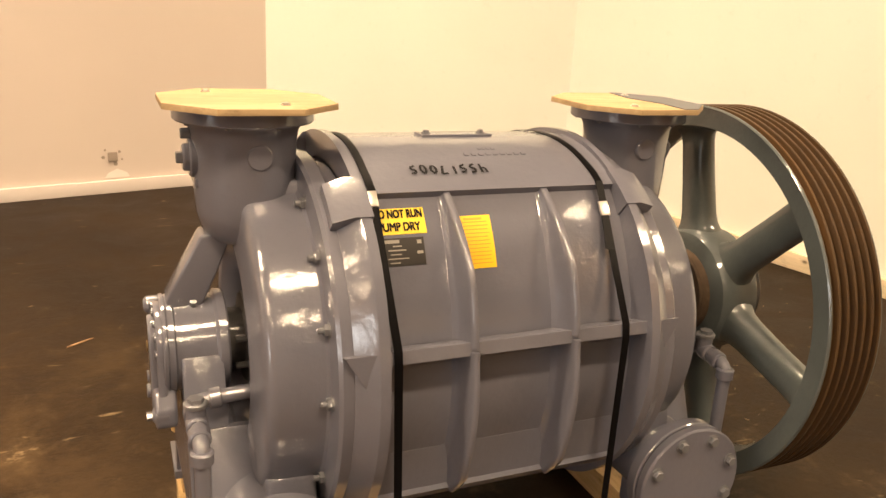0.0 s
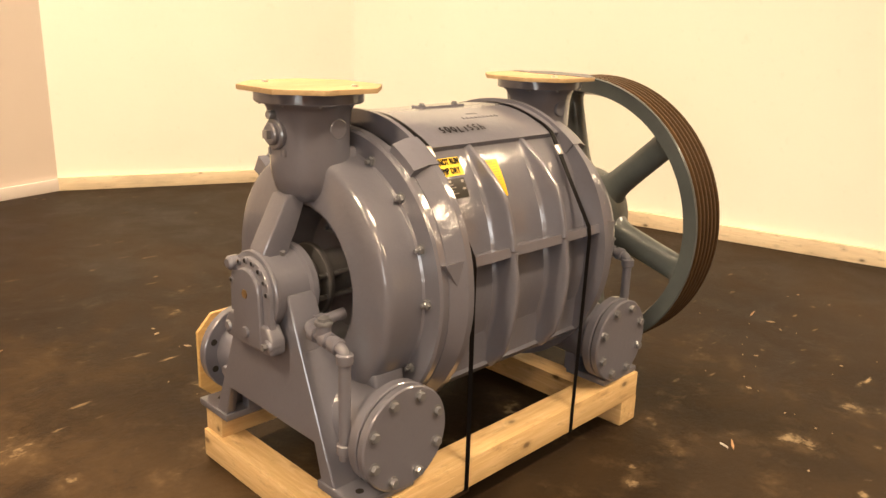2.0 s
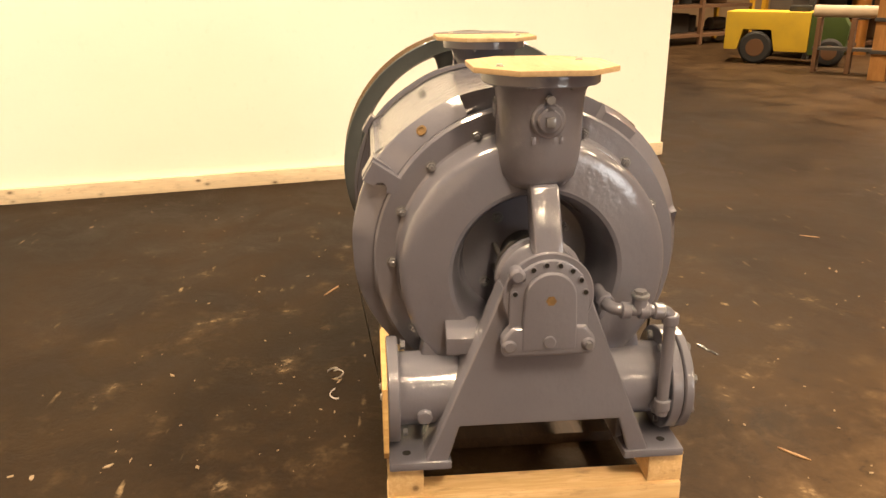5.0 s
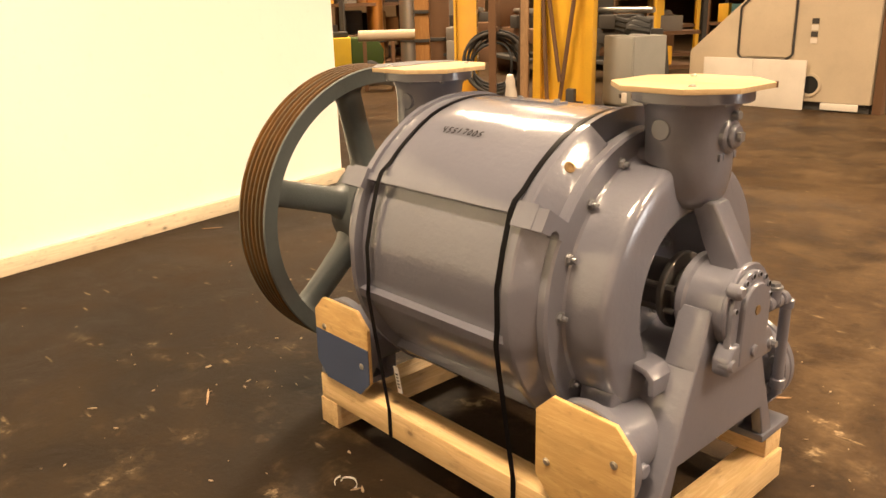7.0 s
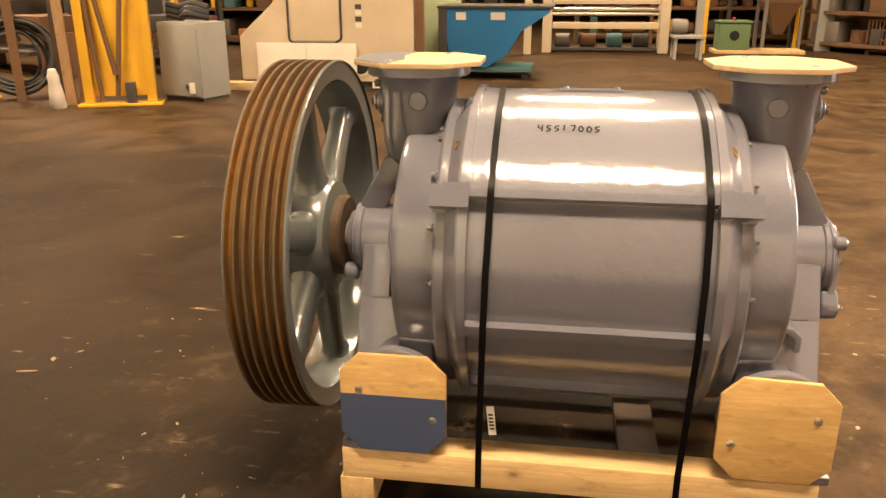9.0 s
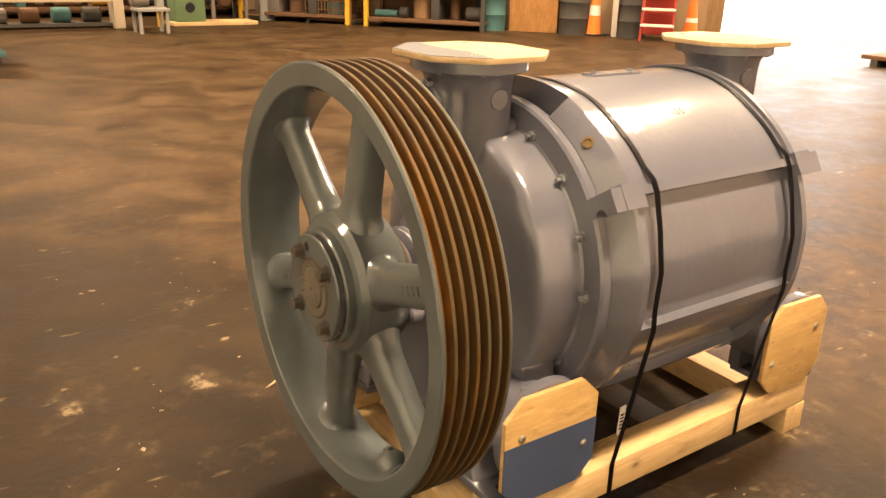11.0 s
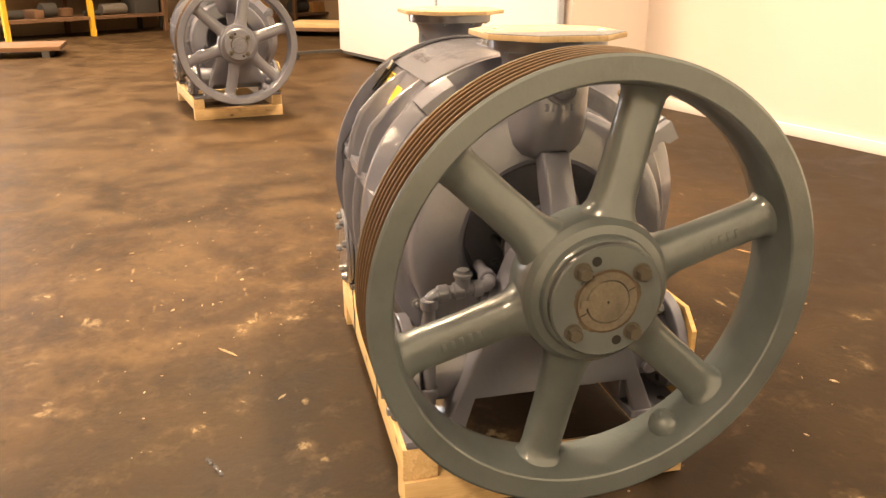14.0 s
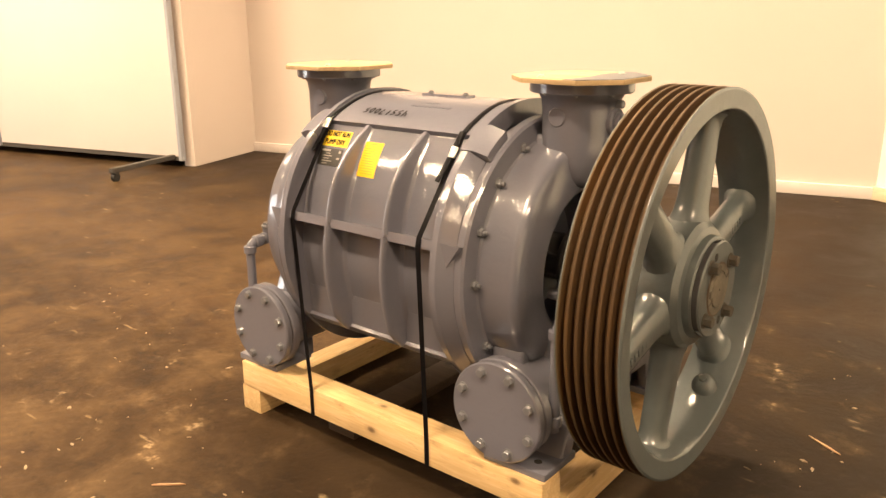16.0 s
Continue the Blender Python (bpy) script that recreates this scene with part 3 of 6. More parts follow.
# ribs on the ribbed side, with a fillet foot
def ridge(x, a0, a1, crest):
    """A cast rib with a rounded crest and wide fillets at its foot."""
    bm, rows = bmesh.new(), []
    section = [(-0.024, -0.01), (-0.022, 0.0), (-0.0145, 0.07), (-0.0105, 0.22), (-0.0085, 0.75), (-0.0072, 0.94), (-0.004, 1.0)]
    section += [(-u, v) for u, v in reversed(section)]
    n = round((a1 - a0) / 2.5)
    for k in range(n + 1):
        a = a0 + (a1 - a0) * k / n
        h = crest(a)
        rows.append([bm.verts.new(polar(x + u, a, hollow(a) - 0.0005 + (v * h if v >= 0 else v))) for u, v in section])
    for p, q in zip(rows, rows[1:]):
        for j in range(len(section) - 1):
            bm.faces.new((p[j], q[j], q[j + 1], p[j + 1]))
    bm.faces.new(rows[0]), bm.faces.new(rows[-1])
    return bm


for x in (-0.112, 0.110):
    part("rib", ridge(x, 14.0, 58.5, lambda a: min(0.070, 0.010 + 0.0024 * (58.5 - a))), PAINT, casing, smooth=60)
    part("rib", ridge(x, -35, 13.0, lambda a: min(0.074, 0.044 + 0.0026 * (a + 36))), PAINT, casing, smooth=60)
# sloping webs above the lowest rail, one in each bay
for x0, x1 in ((-0.284, -0.112), (-0.112, 0.110), (0.110, 0.284)):
    bm = bmesh.new()
    pts = [polar(x, a, r) for a, r, inset in ((-35, 0.412, 0.0), (-35, 0.34, 0.0), (-21, 0.340, 0.0), (-22, 0.369, 0.0)) for x in (x0 + inset, x1 - inset)]
    vs = [bm.verts.new(p) for p in pts]
    for q in ((0, 1, 3, 2), (2, 3, 5, 4), (4, 5, 7, 6), (6, 7, 1, 0), (0, 2, 4, 6), (1, 3, 5, 7)):
        bm.faces.new([vs[k] for k in q])
    part("web", soften(bm, 0.003), PAINT, casing)

# a narrow top seam plate with two eye studs
part("seam_plate", soften(slab(bmesh.new(), -0.085, 0.088, 88, 94, lambda a: 0.42, lambda a: rim(a) - 0.005, 2), 0.003), PAINT, casing)
for x in (-0.066, 0.069):
    bolt_at(polar(x, 91, rim(91) - 0.005), polar(0, 91, 1) - polar(0, 91, 0), casing, SEAM_BOLT_MESH)


def lifting_lug(s, a, tip=0.490, half=0.030):
    """A bar across the casing's end face with a hook notch below, and a block over the rim."""
    bm = bmesh.new()
    notch = [(0.432 + 0.017 * math.cos(radians(t)), -half + 0.017 * math.sin(radians(t))) for t in range(0, 181, 30)]
    up = 1 if a < 90 else -1
    blocks = (([(0.395, half * 0.8), (0.392, -half)] + notch[::-1] + [(tip, -half), (tip, half * 0.8)], 0.338 if a > 90 else 0.30, 0.376),
                         ([(0.43, half), (0.43, -half), (tip + 0.002, -half), (tip + 0.002, half)], 0.282, 0.345))
    for outl, x0, x1 in blocks if a > 90 else blocks[:1]:
        n = len(outl)
        p, q = ([bm.verts.new(polar(s * x, a + up * math.degrees(w / 0.45), r)) for r, w in outl] for x in (x0, x1))
        bm.faces.new(p), bm.faces.new(q)
        for k in range(n):
            bm.faces.new((p[k], q[k], q[(k + 1) % n], p[(k + 1) % n]))
    return part("lifting_lug", soften(bm, 0.004), PAINT, pump)


def rail_horn(s):
    """The top rail's end on the ribbed side: a block that runs out over the sloping flange, undercut below."""
    bm, rows = bmesh.new(), []
    for a, r0, r1 in ((49.2, 0.388, 0.446), (52, 0.39, 0.446), (55, 0.39, 0.446), (58.5, 0.39, 0.446), (62.5, 0.39, 0.445)):
        rows.append([bm.verts.new(polar(s * x, a, r)) for x, r in ((0.281, r0), (0.281, r1), (0.318, r1), (0.358, r1 - 0.016), (0.358, r0))])
    for p, q in zip(rows, rows[1:]):
        for j in range(5):
            bm.faces.new((p[j], q[j], q[(j + 1) % 5], p[(j + 1) % 5]))
    bm.faces.new(rows[0]), bm.faces.new(rows[-1])
    return part("lifting_lug", soften(bm, 0.004), PAINT, pump)


for s in (-1, 1):
    rail_horn(s), lifting_lug(s, 149, 0.482, 0.028)
    # triangular gussets that carry the rails over the sloping flange
    for pts in (((0.296, 15.6, 0.436), (0.366, 15.4, 0.424), (0.300, 3.5, 0.434), (0.312, 3.5, 0.42)),):
        bm = bmesh.new()
        outer = [bm.verts.new(polar(s * x, a, r)) for x, a, r in pts]
        inner = [bm.verts.new(polar(s * x, a, 0.385)) for x, a, r in pts]
        order = (0, 1, 3, 2)
        bm.faces.new([outer[k] for k in order]), bm.faces.new([inner[k] for k in order])
        for j in range(4):
            i0, i1 = order[j], order[(j + 1) % 4]
            bm.faces.new((outer[i0], outer[i1], inner[i1], inner[i0]))
        part("gusset", bm, PAINT, pump)
    # brass plug in the flange
    bm = bmesh.new()
    spin(bm, [(0, 0), (0.014, 0), (0.014, 0.003), (0.008, 0.004), (0.007, 0.002), (0, 0.002)], None, 20)
    plug = part("brass_plug", bm, BRASS, pump, "tarnished brass plug")
    plug.matrix_local = Matrix.Translation(polar(s * 0.326, 129, 0.433)) @ (Vector((s * 0.8, 0, 0)) + 0.75 * (polar(0, 129, 1) - polar(0, 129, 0))).to_track_quat("Z", "Y").to_matrix().to_4x4()


def head(s):
    """End head: bolted ring, rounded drum, recess round the shaft and the nozzle on top."""
    to = Matrix.Translation((0, 0, ZS)) @ (ALONG_X if s > 0 else Matrix.Diagonal((-1, 1, 1, 1)) @ ALONG_X)
    prof = [(0.30, 0.335), (0.402, 0.335), (0.406, 0.340), (0.406, 0.366), (0.400, 0.373), (0.352, 0.376), (0.346, 0.381), (0.344, 0.390),
            (0.342, 0.468), (0.339, 0.480), (0.332, 0.488), (0.322, 0.492), (0.292, 0.496), (0.222, 0.502), (0.212, 0.497), (0.205, 0.486),
            (0.192, 0.455), (0.184, 0.420), (0.178, 0.370), (0.168, 0.350), (0.05, 0.348)]
    h = part("head", spin(bmesh.new(), prof, to, 96), PAINT, pump, smooth=28)
    for a in (67.5, 45, 22.5, 0, -32, 112.5, 135, 157.5, 180, 212, -56, 236, -80, 260):
        bolt_at(polar(s * 0.374, a, 0.357), (s, 0, 0), h, roll=a)
    # fluted boss of the shaft packing
    bm = spin(bmesh.new(), [(0.03, 0.346), (0.068, 0.346), (0.068, 0.462), (0.098, 0.464), (0.100, 0.468), (0.100, 0.478), (0.097, 0.482), (0.064, 0.484), (0.060, 0.525), (0.03, 0.527)], to, 40)
    part("packing_gland", bm, GLAND, h, "dull oily grey packing gland")
    for a in (20, 160, 200, 340):
        part("gland_stud", rod(bmesh.new(), polar(s * 0.347, a, 0.088), polar(s * 0.508, a, 0.088), 0.0075, 10), GLAND, h)
        bolt_at(polar(s * 0.482, a, 0.088), (s, 0, 0), h, SMALL_BOLT_MESH, roll=a)
    for k in range(4):
        a = 35 + 90 * k
        bolt_at(polar(s * 0.349, a, 0.13), (s, 0, 0), h, roll=a)
    # nozzle
    cx = 0.468
    prof = [(0, 0.872), (0.040, 0.876), (0.072, 0.890), (0.092, 0.915), (0.101, 0.95), (0.104, 1.0), (0.105, 1.09), (0.109, 1.118), (0.118, 1.134),
            (0.138, 1.136), (0.141, 1.139), (0.141, 1.162), (0.138, 1.165), (0, 1.165)]
    noz = part("nozzle", spin(bmesh.new(), prof, Matrix.Translation((s * cx, 0, 0)), 64), PAINT, pump)
    # throat from the nozzle into the drum and the casing's shoulder
    bm = prism(bmesh.new(), [(-0.085, 0.88), (0.085, 0.88), (0.088, 0.97), (0.070, 1.02), (-0.070, 1.02), (-0.088, 0.97)], "x", s * 0.34, s * 0.47)
    part("nozzle_throat", soften(bm, 0.012, 30, 3), PAINT, noz)
    for y in (-1, 1):
        part("boss", rod(bmesh.new(), (s * 0.455, y * 0.09, 1.075), (s * 0.455, y * 0.1075, 1.075), 0.026, 24, bevel=0.003), PAINT, noz)
    tip = s * (cx + 0.104)
    part("plug_boss", rod(bmesh.new(), (tip - s * 0.03, 0, 1.06), (tip + s * 0.008, 0, 1.06), 0.040, 28, bevel=0.004), PAINT, noz)
    part("plug", rod(bmesh.new(), (tip, 0, 1.06), (tip + s * 0.020, 0, 1.06), 0.028, 24, bevel=0.004), PAINT, noz)
    part("plug_square", boxed((tip, -0.011, 1.049), (tip + s * 0.032, 0.011, 1.071), 0.003), BOLT, noz)
    part("plug", rod(bmesh.new(), (tip - s * 0.02, 0.0, 1.108), (tip + s * 0.022, 0.0, 1.108), 0.011, 16, bevel=0.002), BOLT, noz)
    rng = random.Random(4)
    for k in range(5):
        y = -0.032 + 0.016 * k
        part("cast_mark", boxed((tip - s * 0.014, y - 0.005, 1.006 + rng.uniform(-.002, .002)), (tip - s * 0.0005, y + 0.005, 1.022), 0.002), PAINT, noz)
    for k in range(8):
        a = radians(22.5 + 45 * k)
        bolt_at((s * cx + 0.125 * math.cos(a), 0.125 * math.sin(a), 1.1365), (0, 0, -1), noz, SMALL_BOLT_MESH)
    # plywood cover on the flange
    w, c = 0.169, 0.080
    shift = 0.006 * s
    outl = [(w, -c), (w, c), (c, w), (-c, w), (-w, c), (-w, -c), (-c, -w), (c, -w)]
    cov = part("plywood_cover", prism(bmesh.new(), [(s * cx + u - shift, v) for u, v in outl], "z", 1.1655, 1.1780, 0.001), PLY, pump, "octagonal plywood cover bolted on the nozzle")
    for dx, dy in ((0.062, -0.108), (-0.062, 0.108)):
        bolt_at((s * cx + dx * -s, dy, 1.1780), (0, 0, 1), cov, SCREW_MESH, "screw")
    if s > 0:
        painted = [(w * 0.25, -w * 0.985), (c, -w * 0.985), (w * 0.985, -c), (w * 0.985, c), (c, w * 0.985), (w * 0.36, w * 0.985), (w * 0.22, w * 0.3), (w * 0.34, -w * 0.35)]
        part("paint_patch", prism(bmesh.new(), [(s * cx + u - shift, v) for u, v in painted], "z", 1.1770, 1.1796), BARE_TOP, cov, "grey overspray on the plywood")
    # bearing housing with its strut and stand
    prof = [(0.045, 0.520), (0.106, 0.520), (0.110, 0.524), (0.110, 0.540), (0.106, 0.543), (0.101, 0.546), (0.101, 0.625), (0.106, 0.628), (0.106, 0.642), (0.100, 0.646), (0.03, 0.646)]
    br = part("bearing_housing", spin(bmesh.new(), prof, to, 56), PAINT, pump, smooth=28)
    for k in range(14 if s > 0 else 0):
        a = 360 / 14 * k + 8
        bolt_at(polar(s * 0.645, a, 0.089), (s, 0, 0), br, SMALL_BOLT_MESH)
    part("oil_cup", rod(bmesh.new(), polar(s * 0.585, 70, 0.098), polar(s * 0.585, 70, 0.112), 0.007, 12), BOLT, br)
    bm = prism(bmesh.new(), [(s * 0.50, 0.91), (s * 0.565, 0.905), (s * 0.638, 0.77), (s * 0.638, 0.735), (s * 0.575, 0.735), (s * 0.535, 0.82)], "y", -0.034, 0.034)
    part("strut", soften(bm, 0.007, 30, 3), PAINT, pump)
    # stand: a splayed plate under the bearing, with two legs
    inner = [(-0.205, 0.300), (-0.240, 0.183), (-0.298, 0.183), (-0.235, 0.335), (-0.128, 0.600), (-0.103, 0.668), (0.103, 0.668), (0.128, 0.600), (0.235, 0.335), (0.298, 0.183), (0.240, 0.183), (0.205, 0.300)]
    bm = bmesh.new()
    prism(bm, inner, "x", s * 0.585, s * 0.618)
    st = part("stand", soften(bm, 0.007, 30, 3), PAINT, pump)
    for y in (-1, 1):
        # side walls of the stand: back to the drum below, a cheek under the bearing above
        bm = bmesh.new()
        prism(bm, [(y * 0.157, 0.530), (y * 0.236, 0.335), (y * 0.301, 0.183), (y * 0.283, 0.183), (y * 0.219, 0.335), (y * 0.140, 0.530)], "x", s * 0.470, s * 0.614)
        part("leg", soften(bm, 0.004, 30), PAINT, st)
        bm = prism(bmesh.new(), [(y * 0.104, 0.668), (y * 0.157, 0.5305), (y * 0.138, 0.5305), (y * 0.086, 0.668)], "x", s * 0.535, s * 0.614)
        part("cheek", soften(bm, 0.004, 30), PAINT, st)
        part("foot", boxed((s * 0.43, y * 0.225, 0.1825), (s * 0.624, y * 0.384, 0.205), 0.005), PAINT, st)
        part("foot_web", soften(prism(bmesh.new(), [(s * 0.42, 0.20), (s * 0.55, 0.20), (s * 0.55, 0.28), (s * 0.50, 0.36), (s * 0.42, 0.30)], "y", y * 0.222, y * 0.262), 0.006), PAINT, st)
        part("foot_hole", rod(bmesh.new(), (s * 0.575, y * 0.338, 0.2045), (s * 0.575, y * 0.338, 0.2057), 0.011, 16), HOLE, st)
    if s < 0:
        bm = prism(bmesh.new(), [(-0.485, 0.545), (-0.535, 0.535), (-0.556, 0.515), (-0.556, 0.470), (-0.540, 0.470), (-0.540, 0.505), (-0.525, 0.520), (-0.485, 0.528)], "y", 0.150, 0.232)
        part("side_lug", soften(bm, 0.005, 30), PAINT, st)
    # cast lettering shown as plain bars
    for k in range(4):
        y = 0.054 - 0.036 * k
        part("cast_mark", boxed((s * 0.613, y - 0.012, 0.398), (s * 0.6172, y + 0.012, 0.442), 0.0015), PAINT, st)
    # manifold pipe across, with flanges at both ends
    mx, mz, mr = s * 0.478, 0.342, 0.097
    mani = part("manifold", rod(bmesh.new(), (mx, -0.36, mz), (mx, 0.36, mz), mr, 48), PAINT, pump)
    for y in (-1, 1):
        bm = prism(bmesh.new(), [(y * 0.17, 0.40), (y * 0.30, 0.40), (y * 0.285, 0.475), (y * 0.17, 0.51)], "x", s * 0.385, s * 0.485)
        part("saddle", soften(bm, 0.012, 30, 3), PAINT, mani)
        part("flange", rod(bmesh.new(), (mx, y * (0.343 if y < 0 else 0.352), mz), (mx, y * (0.373 if y < 0 else 0.382), mz), 0.139, 56, bevel=0.003), PAINT, mani)
        for k in range(8):
            a = radians(22.5 + 45 * k)
            p = (mx + 0.113 * math.cos(a), y * 0.344, mz + 0.113 * math.sin(a))
            if y < 0 or k in (1, 5):
                bolt_at(p, (0, -y, 0), mani, FLANGE_BOLT_MESH)
            else:
                part("bolt_hole", rod(bmesh.new(), (p[0], 0.3515, p[2]), (p[0], 0.3525, p[2]), 0.0105, 14), HOLE, mani)
    blind = part("blind_flange", rod(bmesh.new(), (mx, -0.377, mz), (mx, -0.402, mz), 0.139, 56, bevel=0.004), PAINT, pump)
    part("gasket", rod(bmesh.new(), (mx, -0.372, mz), (mx, -0.378, mz), 0.132, 48), RUBBER, blind)
    for k in range(8):
        a = radians(22.5 + 45 * k)
        bolt_at((mx + 0.113 * math.cos(a), -0.4015, mz + 0.113 * math.sin(a)), (0, -1, 0), blind, FLANGE_BOLT_MESH, roll=k)
    # plywood over the open flange
    w, c = 0.140, 0.090
    tilt = 0.0 if s > 0 else 0.03
    outl = [(w, -c), (w, c), (c, w), (-c, w), (-w, c), (-w, -c), (-c, -w), (c, -w)]
    cov = part("plywood_cover", prism(bmesh.new(), [(mx + u, mz - 0.012 + v + tilt * u) for u, v in outl], "y", 0.383, 0.396, 0.001), PLY_SIDE, pump, "octagonal plywood cover over an open flange")
    if s > 0:
        blue = [(w, -c), (w, 0.025), (-w, 0.025), (-w, -c), (-c, -w), (c, -w)]
        part("paint_patch", prism(bmesh.new(), [(mx + u, mz - 0.012 + v) for u, v in blue], "y", 0.394, 0.3972), BLUE_PAINT, cov, "dull blue paint on the lower half")
    for u, v in ((-0.104, -0.050), (0.091, 0.028)):
        bolt_at((mx + s * u, 0.396, mz + v), (0, 1, 0), cov, SCREW_MESH, "screw")
    part("drain_boss", rod(bmesh.new(), (mx + s * 0.085, 0.29, mz - 0.03), (mx + s * 0.108, 0.29, mz - 0.032), 0.020, 20, bevel=0.003), PAINT, mani)
    # seal-water pipe with elbows, tee and plug
    px, py, top = s * 0.606, -0.320, 0.590
    bm = tube(bmesh.new(), [(px, py, 0.30), (px, py, top), (px, -0.165, top + 0.012), (s * 0.49, -0.165, top + 0.02)], 0.0155, 14, 0.028)
    pipe = part("seal_pipe", bm, PAINT, pump)
    for p, q in (((px, py, 0.555), (px, py, 0.582)), ((px, py + 0.02, top), (px, py + 0.048, top + 0.003)), ((px, -0.262, top + 0.004), (px, -0.235, top + 0.006)),
                 ((px, -0.215, top + 0.006), (px, -0.19, top + 0.008)), ((px, py, 0.315), (px, py, 0.345)), ((s * 0.575, -0.165, top + 0.014), (s * 0.55, -0.165, top + 0.016))):
        part("coupling", rod(bmesh.new(), p, q, 0.0215, 16, bevel=0.003), PAINT, pipe)
    part("tee", rod(bmesh.new(), (px, -0.238, top), (px, -0.238, top + 0.042), 0.019, 16, bevel=0.003), PAINT, pipe)
    bm = rod(bmesh.new(), (px, -0.238, top + 0.040), (px, -0.238, top + 0.050), 0.023, 16, bevel=0.002)
    rod(bm, (px, -0.238, top + 0.050), (px, -0.238, top + 0.058), 0.016, 6)
    part("tee_plug", bm, BOLT, pipe)
    part("elbow", rod(bmesh.new(), (px - s * 0.02, py, 0.306), (px - s * 0.13, py, 0.300), 0.020, 16, bevel=0.003), PAINT, pipe)
    return to, br


head_frames = {s: head(s) for s in (-1, 1)}

# outboard bearing cover: round top, square oil sump below
to, br = head_frames[-1]
outl = [(0.094 * math.cos(radians(t)), ZS + 0.094 * math.sin(radians(t))) for t in range(0, 181, 12)] + [(-0.094, 0.585), (-0.108, 0.535), (-0.098, 0.520), (0.098, 0.520), (0.108, 0.535), (0.094, 0.585)]
cover = part("bearing_cover", soften(prism(bmesh.new(), outl, "x", -0.646, -0.664), 0.004, 30), PAINT, pump)
outl = [(0.062 * math.cos(radians(t)), ZS + 0.006 + 0.062 * math.sin(radians(t))) for t in range(0, 181, 12)] + [(-0.066, 0.585), (-0.066, 0.53), (0.066, 0.53), (0.066, 0.585)]
part("cover_dome", soften(prism(bmesh.new(), outl, "x", -0.655, -0.677), 0.009, 30, 3), PAINT, cover)
outl = [(-0.088, 0.592), (-0.112, 0.560), (-0.112, 0.526), (-0.104, 0.516), (0.104, 0.516), (0.112, 0.526), (0.112, 0.560), (0.088, 0.592)]
part("oil_sump", soften(prism(bmesh.new(), outl, "x", -0.630, -0.674), 0.009, 30, 3), PAINT, cover)
part("hex_plug", rod(bmesh.new(), (-0.676, 0, ZS), (-0.6795, 0, ZS), 0.0125, 6), BRASS, cover, "tarnished brass hexagon plug")
part("sight_plug", rod(bmesh.new(), (-0.66, 0.0, 0.556), (-0.684, 0.0, 0.556), 0.015, 20, bevel=0.002), PAINT, cover)
for y, z in ((0.080, 0.722), (-0.094, 0.545), (0.094, 0.545)):
    part("corner_boss", rod(bmesh.new(), (-0.640, y, z), (-0.679, y, z), 0.019, 20, bevel=0.007), PAINT, cover)
for a in (10, 32, 54, 76, 98, 120, 142, 170):
    socket = part("socket_screw", spin(bmesh.new(), [(0.0085, -0.001), (0.0085, 0.003), (0.0060, 0.004), (0.0052, 0.0005), (0, 0.0005)], None, 14), [PAINT, HOLE], cover)
    socket.matrix_local = Matrix.Translation(polar(-0.664, a, 0.0845)) @ Vector((-1, 0, 0)).to_track_quat("Z", "Y").to_matrix().to_4x4()
    for f in socket.data.polygons:
        f.material_index = 1 if max((socket.data.vertices[v].co.xy.length for v in f.vertices)) < 0.0061 else 0
part("cover_flange", rod(bmesh.new(), (-0.640, 0, ZS), (-0.6515, 0, ZS), 0.109, 56, bevel=0.003), PAINT, cover)
bm = rod(bmesh.new(), (-0.677, -0.094, 0.545), (-0.690, -0.094, 0.545), 0.009, 6)
part("grease_fitting", bm, BOLT, cover)

# inboard cover and shaft
to, br = head_frames[1]
bm = spin(bmesh.new(), [(0.045, 0.640), (0.100, 0.640), (0.100, 0.652), (0.080, 0.660), (0.074, 0.672), (0.045, 0.676)], to, 48)
cover_b = part("bearing_cover", bm, PAINT, pump)
part("corner_boss", rod(bmesh.new(), (0.64, 0.075, 0.575), (0.68, 0.075, 0.575), 0.026, 20, bevel=0.006), PAINT, cover_b)
part("shaft", rod(bmesh.new(), (0.40, 0, ZS), (0.889, 0, ZS), 0.047, 40, bevel=0.002), BUSHING, pump, "bare steel shaft end")
part("shaft", rod(bmesh.new(), (-0.40, 0, ZS), (-0.60, 0, ZS), 0.045, 32), DARK_IRON, pump)

# belt sheave
SR, S0, S1 = 0.507, 0.705, 0.868
to = Matrix.Translation((0, 0, ZS)) @ ALONG_X
bm = spin(bmesh.new(), [(SR - 0.004, S0), (SR, S0 + 0.003), (SR, S0 + 0.006), (SR - 0.027, S0 + 0.008), (0.452, S0 + 0.010), (0.448, S0 + 0.02), (0.440, S0 + 0.055), (0.437, S0 + 0.075), (0.440, S1 - 0.055),
                           (0.448, S1 - 0.016), (0.452, S1 - 0.006), (0.456, S1 - 0.003), (SR - 0.006, S1), (SR, S1 - 0.003), (SR, S1 - 0.0055), (SR - 0.027, S1 - 0.008)], to, 144)
spin(bm, [(SR - 0.027, S0 + 0.008), (SR - 0.027, S1 - 0.008)], to, 144)
sheave = part("belt_sheave", bm, SHEAVE, pump, "green-grey painted six-spoke belt sheave", smooth=28)
bm, pitch = bmesh.new(), 0.0254
mid = (S0 + S1) / 2
prof = [(SR, S0 + 0.006)]
for k in range(6):
    c = mid + (k - 2.5) * pitch
    prof += [(SR - 0.0015, c - 0.0088), (SR - 0.021, c - 0.0052), (SR - 0.021, c + 0.0052), (SR - 0.0015, c + 0.0088)]
    if k < 5:
        prof += [(SR, c + 0.0103), (SR, c + 0.0151)]
